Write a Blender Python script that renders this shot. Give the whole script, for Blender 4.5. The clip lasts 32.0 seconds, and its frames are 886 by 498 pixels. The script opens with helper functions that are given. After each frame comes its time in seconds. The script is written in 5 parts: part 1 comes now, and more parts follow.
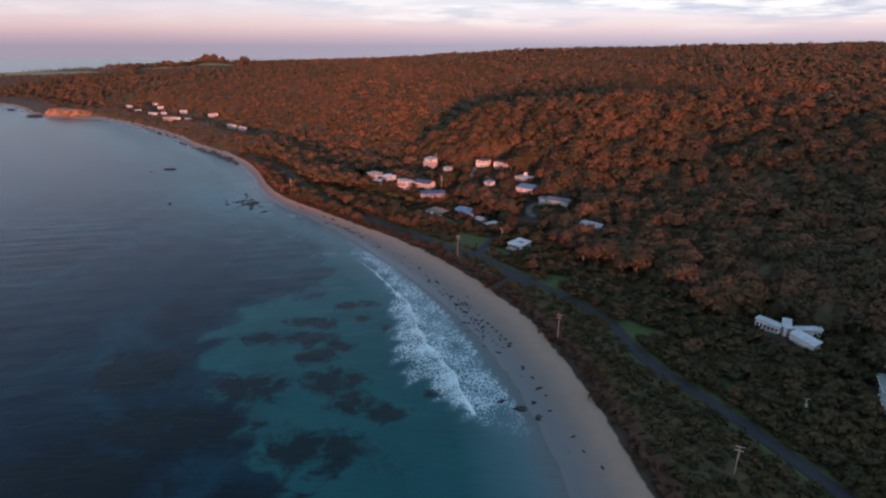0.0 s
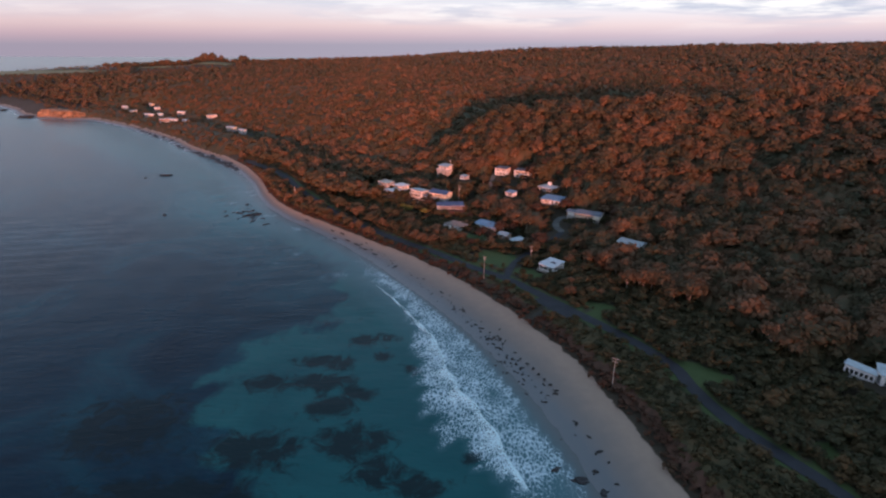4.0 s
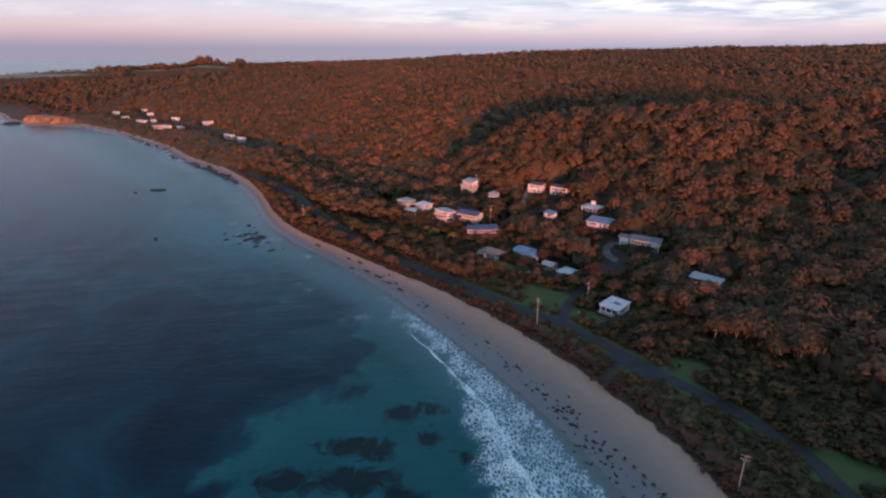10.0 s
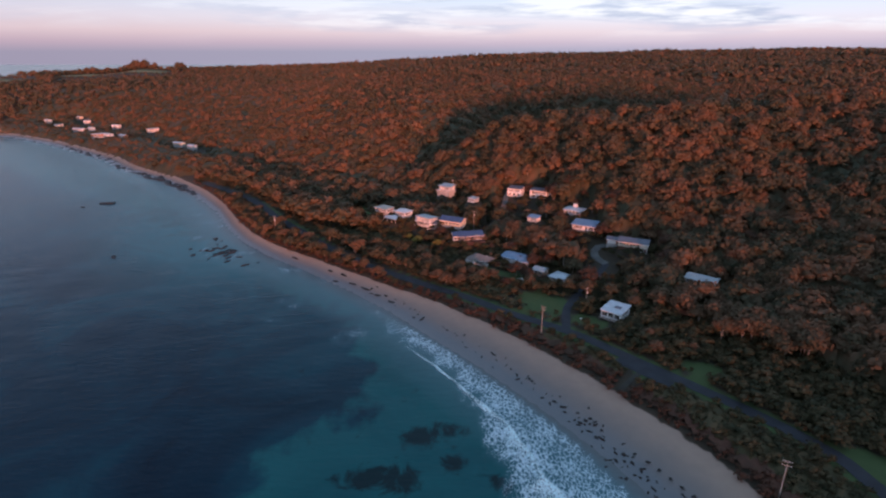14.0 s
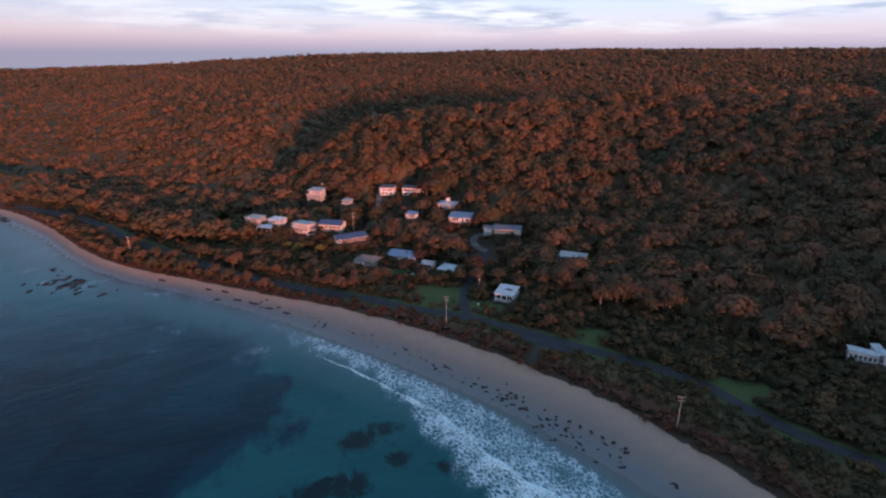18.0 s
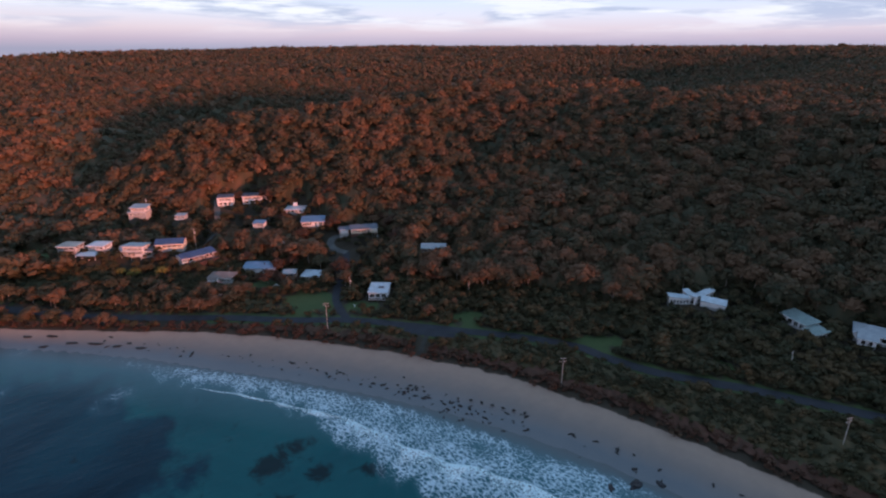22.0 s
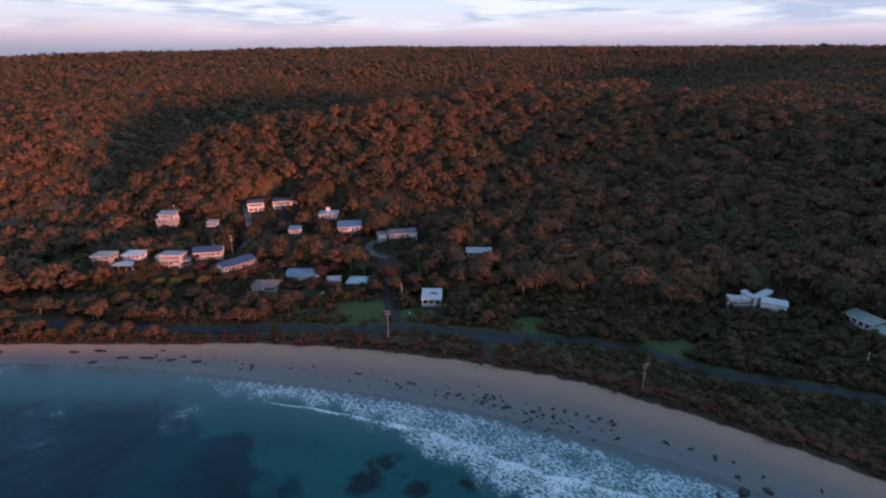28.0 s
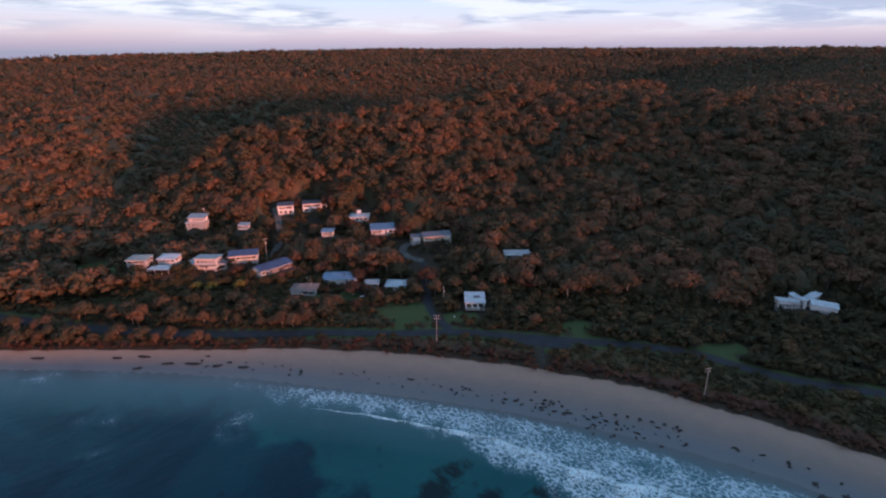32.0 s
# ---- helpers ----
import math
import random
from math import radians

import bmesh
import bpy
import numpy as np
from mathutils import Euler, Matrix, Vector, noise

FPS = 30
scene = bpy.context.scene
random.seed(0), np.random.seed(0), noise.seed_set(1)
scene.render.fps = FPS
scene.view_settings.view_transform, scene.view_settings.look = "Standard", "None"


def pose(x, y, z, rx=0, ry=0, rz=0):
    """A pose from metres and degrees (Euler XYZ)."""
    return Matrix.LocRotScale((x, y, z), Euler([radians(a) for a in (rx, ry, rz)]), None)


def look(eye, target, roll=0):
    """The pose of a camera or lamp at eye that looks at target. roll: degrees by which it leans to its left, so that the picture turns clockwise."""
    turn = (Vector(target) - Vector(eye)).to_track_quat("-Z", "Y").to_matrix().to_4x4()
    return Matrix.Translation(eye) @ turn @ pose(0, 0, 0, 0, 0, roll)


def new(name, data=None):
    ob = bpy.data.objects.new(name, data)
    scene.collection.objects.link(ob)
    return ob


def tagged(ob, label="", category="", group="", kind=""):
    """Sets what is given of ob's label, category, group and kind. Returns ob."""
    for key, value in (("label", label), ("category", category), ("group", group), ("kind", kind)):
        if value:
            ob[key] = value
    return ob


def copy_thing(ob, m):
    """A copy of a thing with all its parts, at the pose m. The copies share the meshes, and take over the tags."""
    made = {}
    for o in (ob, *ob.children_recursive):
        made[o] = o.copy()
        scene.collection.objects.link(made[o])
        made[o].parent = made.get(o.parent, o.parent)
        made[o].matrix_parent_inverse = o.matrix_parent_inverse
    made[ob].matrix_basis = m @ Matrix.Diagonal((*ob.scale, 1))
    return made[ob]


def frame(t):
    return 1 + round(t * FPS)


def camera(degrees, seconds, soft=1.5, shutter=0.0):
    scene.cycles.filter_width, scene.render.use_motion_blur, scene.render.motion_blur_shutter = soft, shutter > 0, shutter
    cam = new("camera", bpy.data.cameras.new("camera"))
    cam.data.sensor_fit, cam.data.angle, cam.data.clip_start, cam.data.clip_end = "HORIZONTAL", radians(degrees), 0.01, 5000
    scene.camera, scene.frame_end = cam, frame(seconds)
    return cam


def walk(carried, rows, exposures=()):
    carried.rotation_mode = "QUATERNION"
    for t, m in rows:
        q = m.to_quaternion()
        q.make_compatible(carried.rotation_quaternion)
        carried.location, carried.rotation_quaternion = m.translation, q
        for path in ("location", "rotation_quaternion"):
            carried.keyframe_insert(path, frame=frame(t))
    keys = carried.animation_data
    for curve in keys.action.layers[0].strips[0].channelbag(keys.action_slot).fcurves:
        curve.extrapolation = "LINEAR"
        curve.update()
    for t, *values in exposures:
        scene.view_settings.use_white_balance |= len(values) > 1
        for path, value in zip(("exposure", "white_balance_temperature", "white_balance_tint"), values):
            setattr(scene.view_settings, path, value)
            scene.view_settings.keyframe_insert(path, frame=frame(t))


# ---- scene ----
cam = camera(77.8, 32.0, soft=2.25)
PATH = [
    (0, (49.17, -13.53, 101.99), (44.91, 80.15, 67.27), 0.02),
    (1, (45.88, -6.40, 101.97), (41.72, 87.29, 67.23), 0.01),
    (2, (42.78, 0.85, 102.29), (38.68, 94.50, 67.46), -0.05),
    (3, (39.84, 8.46, 102.23), (35.73, 102.10, 67.38), -0.01),
    (3.5, (38.14, 11.94, 102.00), (34.06, 105.58, 67.13), 0.11),
    (5.5, (31.67, 26.16, 101.32), (27.73, 119.88, 66.66), 0.10),
    (6, (30.21, 29.93, 101.23), (26.25, 123.64, 66.55), 0.02),
    (7, (26.80, 36.97, 100.92), (22.87, 130.71, 66.31), 0.03),
    (8, (23.50, 43.94, 100.65), (19.63, 137.71, 66.12), 0.08),
    (9, (20.24, 50.82, 100.70), (16.41, 144.60, 66.20), 0.05),
    (10, (16.63, 56.85, 100.83), (13.26, 150.69, 66.44), 0.08),
    (11, (12.46, 61.47, 100.59), (9.68, 155.39, 66.36), 0.04),
    (12, (8.02, 64.34, 100.38), (5.73, 158.31, 66.26), 0.04),
    (12.5, (5.89, 65.13, 100.32), (4.63, 159.14, 66.26), -0.02),
    (13, (3.58, 65.65, 100.25), (4.68, 159.70, 66.29), 0.05),
    (14, (-1.62, 65.84, 100.13), (4.31, 159.77, 66.32), 0.06),
    (14.5, (-4.37, 65.80, 100.18), (3.83, 159.56, 66.40), 0.07),
    (16.5, (-14.96, 65.71, 100.31), (6.08, 157.47, 66.59), 0.11),
    (17, (-17.34, 66.01, 100.44), (7.43, 156.81, 66.67), 0.08),
    (18, (-22.50, 66.68, 100.61), (11.10, 154.61, 66.85), 0.03),
    (19, (-27.66, 67.54, 101.52), (14.77, 151.44, 67.44), -0.11),
    (20, (-32.87, 69.17, 102.05), (17.65, 148.39, 67.84), -0.07),
    (20.5, (-35.30, 70.24, 102.21), (19.94, 146.22, 67.95), -0.01),
    (21, (-37.83, 71.26, 102.29), (21.36, 144.24, 68.07), 0.03),
    (21.5, (-39.80, 72.85, 102.35), (21.00, 144.48, 68.09), 0.05),
    (22, (-41.73, 74.51, 102.50), (19.87, 145.43, 68.20), 0.09),
    (23, (-45.39, 78.27, 102.59), (17.32, 148.20, 68.26), 0.08),
    (24, (-48.84, 82.10, 102.41), (14.46, 151.56, 68.23), 0.10),
    (25, (-51.86, 86.12, 102.50), (11.73, 155.29, 68.27), 0.06),
    (25.5, (-53.27, 88.11, 102.54), (10.40, 157.21, 68.32), 0.04),
    (27.5, (-58.85, 95.50, 102.63), (5.06, 164.40, 68.44), -0.03),
    (28, (-60.33, 97.36, 102.62), (3.68, 166.17, 68.44), -0.05),
    (29, (-62.95, 100.97, 102.39), (1.11, 169.78, 68.31), -0.06),
    (30, (-65.62, 104.51, 102.08), (-1.53, 173.34, 68.10), -0.09),
    (31, (-68.57, 108.19, 101.97), (-4.32, 176.90, 68.06), -0.02),
    (32, (-71.76, 111.99, 102.01), (-7.32, 180.57, 68.16), -0.12),
]
walk(cam, [(t, look(eye, target, roll)) for t, eye, target, roll in PATH], exposures=[(0.0, 0.10, 6500.0, 10.0), (10.0, 0.08, 6230.0, 10.0), (20.0, 0.04, 5930.0, 10.0), (32.0, 0.0, 5880.0, 10.0)])

# ---------------------------------------------------------------- light
SUN_AZ, SUN_EL = 170.5, 3.6          # degrees: clockwise from +y, above the horizon
sun_to = Vector((math.sin(radians(SUN_AZ)) * math.cos(radians(SUN_EL)), math.cos(radians(SUN_AZ)) * math.cos(radians(SUN_EL)), math.sin(radians(SUN_EL))))
sun_data = bpy.data.lights.new("sun", "SUN")
sun_data.energy, sun_data.angle, sun_data.color = 6.3, radians(3.6), (1.0, 0.29, 0.17)
sun = new("sun", sun_data)
sun.matrix_world = look((0, 0, 400), Vector((0, 0, 400)) - sun_to)


def nodes_of(tree):
    tree.nodes.clear()

    def add(kind, links=(), **values):
        n = tree.nodes.new(kind)
        for k, v in values.items():
            if k in n.inputs:
                n.inputs[k].default_value = v
            else:
                setattr(n, k, v)
        for socket, source in dict(links).items():
            tree.links.new(source, n.inputs[socket])
        return n
    return add


def ramp(add, source, stops, mode="LINEAR"):
    n = add("ShaderNodeValToRGB", {"Fac": source})
    n.color_ramp.interpolation = mode
    while len(n.color_ramp.elements) < len(stops):
        n.color_ramp.elements.new(0.5)
    for e, (p, c) in zip(n.color_ramp.elements, stops):
        e.position, e.color = p, (*c, 1) if len(c) == 3 else c
    return n.outputs["Color"]


def mix(add, fac, a, b, blend="MIX"):
    n = add("ShaderNodeMix", data_type="RGBA", blend_type=blend)
    for i, v in ((0, fac), (6, a), (7, b)):
        if isinstance(v, (int, float)):
            n.inputs[i].default_value = v
        elif isinstance(v, tuple):
            n.inputs[i].default_value = (*v, 1) if len(v) == 3 else v
        else:
            n.id_data.links.new(v, n.inputs[i])
    return n.outputs[2]


def build_world():
    w = bpy.data.worlds.new("dusk_sky")
    scene.world = w
    w.use_nodes = True
    add = nodes_of(w.node_tree)
    sky = add("ShaderNodeTexSky", sky_type="NISHITA", sun_disc=False, sun_elevation=radians(SUN_EL), sun_rotation=radians(SUN_AZ), altitude=100.0)
    co = add("ShaderNodeTexCoord")
    sep = add("ShaderNodeSeparateXYZ", {"Vector": co.outputs["Generated"]})
    z = sep.outputs["Z"]
    # dusk colours by height: violet bank, pink haze, then pale blue
    clear_sky = ramp(add, z, [(0.0, (0.38, 0.38, 0.50)), (0.014, (0.56, 0.46, 0.57)), (0.030, (0.77, 0.63, 0.69)), (0.052, (0.79, 0.76, 0.86)), (0.085, (0.67, 0.77, 0.94)), (0.20, (0.46, 0.61, 0.84)), (0.45, (0.36, 0.51, 0.72)), (1.0, (0.29, 0.43, 0.62))])
    # long streaks of cloud lying along the horizon
    az = add("ShaderNodeMath", {0: sep.outputs["X"], 1: sep.outputs["Y"]}, operation="ARCTAN2")
    # the western sky is duller and more lavender
    dull = add("ShaderNodeMapRange", {"Value": az.outputs[0]})
    dull.inputs[1].default_value, dull.inputs[2].default_value = -0.55, 0.35
    base = mix(add, 1.0, clear_sky, mix(add, dull.outputs[0], (0.84, 0.76, 0.78), (1.0, 1.0, 1.0)), "MULTIPLY")
    u = add("ShaderNodeMath", {0: az.outputs[0]}, operation="MULTIPLY")
    u.inputs[1].default_value = 4.2
    v = add("ShaderNodeMath", {0: z}, operation="MULTIPLY")
    v.inputs[1].default_value = 34.0
    layer = add("ShaderNodeCombineXYZ", {"X": u.outputs[0], "Y": v.outputs[0]})
    turned = add("ShaderNodeMapping", {"Vector": layer.outputs[0]}, Rotation=(0, 0, radians(9)), Location=(3.1, 0.7, 0))
    n1 = add("ShaderNodeTexNoise", {"Vector": turned.outputs[0]}, Scale=0.75, Detail=8.0, Roughness=0.6, Distortion=0.7)
    cover = ramp(add, n1.outputs["Fac"], [(0.43, (0, 0, 0)), (0.55, (1, 1, 1))])
    n2 = add("ShaderNodeTexNoise", {"Vector": turned.outputs[0]}, Scale=1.5, Detail=7.0, Roughness=0.6)
    tone = ramp(add, n2.outputs["Fac"], [(0.43, (0.46, 0.51, 0.68)), (0.56, (0.93, 0.91, 0.95))])
    high = ramp(add, z, [(0.0, (0, 0, 0)), (0.024, (0.10, 0.10, 0.10)), (0.048, (0.9, 0.9, 0.9)), (0.2, (0.35, 0.35, 0.35)), (1.0, (0.12, 0.12, 0.12))])
    side = add("ShaderNodeMapRange", {"Value": az.outputs[0]})
    side.inputs[1].default_value, side.inputs[2].default_value, side.inputs[3].default_value = -0.45, 0.35, 0.25
    thin = add("ShaderNodeMath", {0: cover, 1: side.outputs[0]}, operation="MULTIPLY")
    fac = add("ShaderNodeMath", {0: thin.outputs[0], 1: high}, operation="MULTIPLY")
    clouds = add("ShaderNodeMix", {"Factor": fac.outputs[0], "A": base, "B": tone}, data_type="RGBA")
    clouds.inputs[6].default_value = (1, 1, 1, 1)
    w.node_tree.links.new(base, clouds.inputs[6])
    w.node_tree.links.new(tone, clouds.inputs[7])
    dim = add("ShaderNodeBackground", {"Color": sky.outputs["Color"]}, Strength=0.03)
    glow = add("ShaderNodeBackground", {"Color": clouds.outputs[2]}, Strength=1.0)
    both = add("ShaderNodeAddShader", {0: dim.outputs[0], 1: glow.outputs[0]})
    add("ShaderNodeOutputWorld", {"Surface": both.outputs[0]})


build_world()

# ---------------------------------------------------------------- materials


def material(name, build):
    m = bpy.data.materials.new(name)
    m.use_nodes = True
    add = nodes_of(m.node_tree)
    shader = build(add)
    add("ShaderNodeOutputMaterial", {"Surface": shader})
    return m


def noise_tex(add, scale, detail=4.0, rough=0.55, coords=None, distortion=0.0):
    if coords is None:
        coords = add("ShaderNodeNewGeometry").outputs["Position"]
    return add("ShaderNodeTexNoise", {"Vector": coords}, Scale=scale, Detail=detail, Roughness=rough, Distortion=distortion).outputs["Fac"]


def bump(add, height, strength=0.3, distance=0.05):
    return add("ShaderNodeBump", {"Height": height}, Strength=strength, Distance=distance).outputs["Normal"]


def principled(add, color, rough=0.8, normal=None, metal=0.0, **values):
    links = {}
    n = add("ShaderNodeBsdfPrincipled", links, Roughness=rough, Metallic=metal, **values)
    tree = n.id_data
    if isinstance(color, tuple):
        n.inputs["Base Color"].default_value = (*color, 1)
    else:
        tree.links.new(color, n.inputs["Base Color"])
    if normal is not None:
        tree.links.new(normal, n.inputs["Normal"])
    return n


def plain(name, color, rough=0.7, vary=0.25, scale=1.5, metal=0.0, grain=0.15, spec=0.5):
    """A solid surface with stains at two scales and fine relief."""
    def build(add):
        big, fine = noise_tex(add, scale * 0.35, 3), noise_tex(add, scale * 9, 5)
        dark = tuple(c * (1 - vary) for c in color)
        light = tuple(min(1, c * (1 + 0.4 * vary)) for c in color)
        c = mix(add, ramp(add, big, [(0.35, (0, 0, 0)), (0.65, (1, 1, 1))]), dark, light)
        c = mix(add, ramp(add, fine, [(0.4, (0, 0, 0)), (0.7, (0.35, 0.35, 0.35))]), c, dark)
        return principled(add, c, rough, bump(add, fine, grain, 0.02), metal, **{"Specular IOR Level": spec}).outputs[0]
    return material(name, build)


def foliage(name, greens, rough=0.75):
    """Leaves: a tone of its own for each tree-sized patch and each leaf clump."""
    def build(add):
        tone = add("ShaderNodeAttribute", attribute_name="tone").outputs["Fac"]
        own = add("ShaderNodeMapRange", {"Value": tone})
        own.inputs[3].default_value, own.inputs[4].default_value = 0.32, 0.70
        patch = mix(add, 0.60, mix(add, 0.6, noise_tex(add, 0.13, 2, 0.6), noise_tex(add, 0.022, 3, 0.6)), own.outputs[0])
        island = add("ShaderNodeNewGeometry").outputs["Random Per Island"]
        thing = add("ShaderNodeObjectInfo").outputs["Random"]
        c = ramp(add, patch, [(0.37, greens[0]), (0.46, greens[1]), (0.54, greens[2]), (0.64, greens[3])])
        lighter = mix(add, 0.35, c, greens[3])
        c = mix(add, island, c, lighter)
        c = mix(add, thing, c, mix(add, 0.25, c, greens[0]))
        n = principled(add, c, rough, **{"Specular IOR Level": 0.25})
        lucent = add("ShaderNodeBsdfTranslucent", {"Color": c})
        return add("ShaderNodeMixShader", {1: n.outputs[0], 2: lucent.outputs[0]}, Fac=0.2).outputs[0]
    return material(name, build)


M_LEAF = foliage("eucalypt_leaves", [(0.038, 0.050, 0.028), (0.075, 0.068, 0.036), (0.130, 0.078, 0.044), (0.168, 0.102, 0.058)])
M_SCRUB = foliage("coastal_scrub_leaves", [(0.029, 0.038, 0.019), (0.051, 0.054, 0.025), (0.086, 0.067, 0.032), (0.130, 0.088, 0.040)])
M_RUSTLEAF = foliage("rusty_scrub_leaves", [(0.055, 0.034, 0.022), (0.088, 0.044, 0.028), (0.115, 0.055, 0.036), (0.080, 0.056, 0.032)])
M_YELLOWLEAF = foliage("golden_wattle_leaves", [(0.10, 0.095, 0.025), (0.135, 0.12, 0.03), (0.16, 0.14, 0.035), (0.19, 0.165, 0.04)])
M_BARK = plain("pale_gum_bark", (0.34, 0.29, 0.24), 0.85, 0.4, 3.0)
M_ASPHALT = plain("worn_asphalt", (0.022, 0.026, 0.034), 0.85, 0.3, 0.8)
M_EARTH = plain("dark_track_earth", (0.045, 0.042, 0.032), 0.95, 0.4, 0.8)
M_GRAVEL = plain("grey_gravel", (0.11, 0.115, 0.11), 0.95, 0.3, 0.8)
M_POLE = plain("weathered_pole_wood", (0.42, 0.38, 0.33), 0.85, 0.35, 3.0)
M_WIRE = plain("dark_wire", (0.05, 0.05, 0.05), 0.6, 0.1, 3.0)
M_INSULATOR = plain("porcelain", (0.6, 0.6, 0.58), 0.3, 0.1, 3.0)
M_WHITE = plain("white_weatherboard", (0.78, 0.76, 0.74), 0.6, 0.12, 0.9)
M_CREAM = plain("cream_weatherboard", (0.74, 0.64, 0.48), 0.6, 0.12, 0.9)
M_GREYWALL = plain("grey_cladding", (0.40, 0.40, 0.39), 0.7, 0.18, 0.9)
M_BRICK = plain("red_brick", (0.20, 0.095, 0.07), 0.85, 0.3, 2.0)
M_TERRACE = plain("dark_red_paving", (0.085, 0.045, 0.036), 0.9, 0.3, 2.0)
M_ORANGE = plain("orange_timber_cladding", (0.48, 0.25, 0.14), 0.7, 0.25, 1.2)
M_TRIM = plain("white_trim", (0.8, 0.8, 0.78), 0.5, 0.06, 1.0)
M_DARKTRIM = plain("dark_trim", (0.07, 0.07, 0.075), 0.5, 0.1, 1.0)
M_DECK = plain("grey_deck_boards", (0.28, 0.23, 0.19), 0.8, 0.3, 2.0)
M_CONCRETE = plain("pale_concrete", (0.42, 0.41, 0.39), 0.9, 0.2, 0.8)
M_ROCK = plain("black_wet_rock", (0.016, 0.018, 0.021), 0.65, 0.4, 0.8, grain=0.5)
M_KELP = plain("black_washed_kelp", (0.016, 0.014, 0.013), 0.7, 0.4, 3.0)
M_CLIFF = plain("ochre_sandstone", (0.25, 0.165, 0.10), 0.9, 0.6, 0.35, grain=0.6)


def roofing(name, color, rough=0.5, metal=0.1):
    def build(add):
        co = add("ShaderNodeTexCoord").outputs["Object"]
        ribs = add("ShaderNodeTexWave", {"Vector": co}, Scale=4.2, Distortion=0.0)
        stain = noise_tex(add, 0.5, 4)
        c = mix(add, ramp(add, stain, [(0.35, (0, 0, 0)), (0.7, (1, 1, 1))]), tuple(v * 0.75 for v in color), color)
        return principled(add, c, rough, bump(add, ribs.outputs["Fac"], 0.35, 0.03), metal).outputs[0]
    return material(name, build)


M_ROOF_WHITE = roofing("white_iron_roof", (0.50, 0.60, 0.66))
M_ROOF_GREY = roofing("grey_iron_roof", (0.34, 0.39, 0.42))
M_ROOF_BLUE = roofing("blue_iron_roof", (0.055, 0.085, 0.18))
M_ROOF_DARK = roofing("charcoal_iron_roof", (0.12, 0.14, 0.18))
M_ROOF_SKY = roofing("mid_blue_iron_roof", (0.17, 0.27, 0.40))
M_ROOF_GREEN = roofing("pale_green_iron_roof", (0.25, 0.34, 0.33))
M_ROOF_TILE = roofing("brown_tiled_roof", (0.22, 0.18, 0.16), 0.8, 0.0)


def build_glass(add):
    n = principled(add, (0.75, 0.8, 0.82), 0.03, None, 0.0, **{"Transmission Weight": 1.0, "IOR": 1.45})
    return n.outputs[0]


M_GLASS = material("window_glass", build_glass)


def build_ground(add):
    shore = add("ShaderNodeAttribute", attribute_name="shore").outputs["Fac"]
    grass = add("ShaderNodeAttribute", attribute_name="grass").outputs["Fac"]
    wob = noise_tex(add, 0.16, 4)
    d = add("ShaderNodeMath", {0: shore, 1: add("ShaderNodeMath", {0: wob}, operation="MULTIPLY_ADD").outputs[0]}, operation="ADD")
    d.inputs[1].links[0].from_node.inputs[1].default_value = 4.0
    d.inputs[1].links[0].from_node.inputs[2].default_value = -2.0
    fine, mid = noise_tex(add, 2.5, 5), noise_tex(add, 0.35, 4)
    streak = noise_tex(add, 0.05, 3)
    dry = mix(add, mid, (0.245, 0.190, 0.148), (0.315, 0.246, 0.190))
    wet = mix(add, streak, (0.088, 0.106, 0.118), (0.120, 0.134, 0.140))
    soil = mix(add, mid, (0.020, 0.020, 0.012), (0.050, 0.036, 0.020))
    turf = mix(add, mid, (0.032, 0.062, 0.016), (0.060, 0.090, 0.027))
    pale = mix(add, streak, (0.12, 0.13, 0.06), (0.24, 0.22, 0.12))
    step = add("ShaderNodeMapRange", {"Value": d.outputs[0]})
    step.inputs[1].default_value, step.inputs[2].default_value = 3.0, 16.0
    sand = mix(add, step.outputs[0], wet, dry)
    edge = add("ShaderNodeMapRange", {"Value": d.outputs[0]})
    edge.inputs[1].default_value, edge.inputs[2].default_value = 19.0, 19.6
    land = mix(add, edge.outputs[0], sand, soil)
    g1 = add("ShaderNodeMapRange", {"Value": grass})
    g1.inputs[1].default_value, g1.inputs[2].default_value = 0.35, 0.65
    land = mix(add, g1.outputs[0], land, turf)
    g2 = add("ShaderNodeMapRange", {"Value": grass})
    g2.inputs[1].default_value, g2.inputs[2].default_value = 1.4, 1.7
    land = mix(add, g2.outputs[0], land, pale)
    rough = add("ShaderNodeMapRange", {"Value": d.outputs[0]})
    rough.inputs[1].default_value, rough.inputs[2].default_value, rough.inputs[3].default_value, rough.inputs[4].default_value = 2.0, 9.0, 0.28, 0.95
    n = principled(add, land, 0.9, bump(add, fine, 0.35, 0.15))
    n.id_data.links.new(rough.outputs[0], n.inputs["Roughness"])
    return n.outputs[0]


M_GROUND = material("coastal_ground", build_ground)


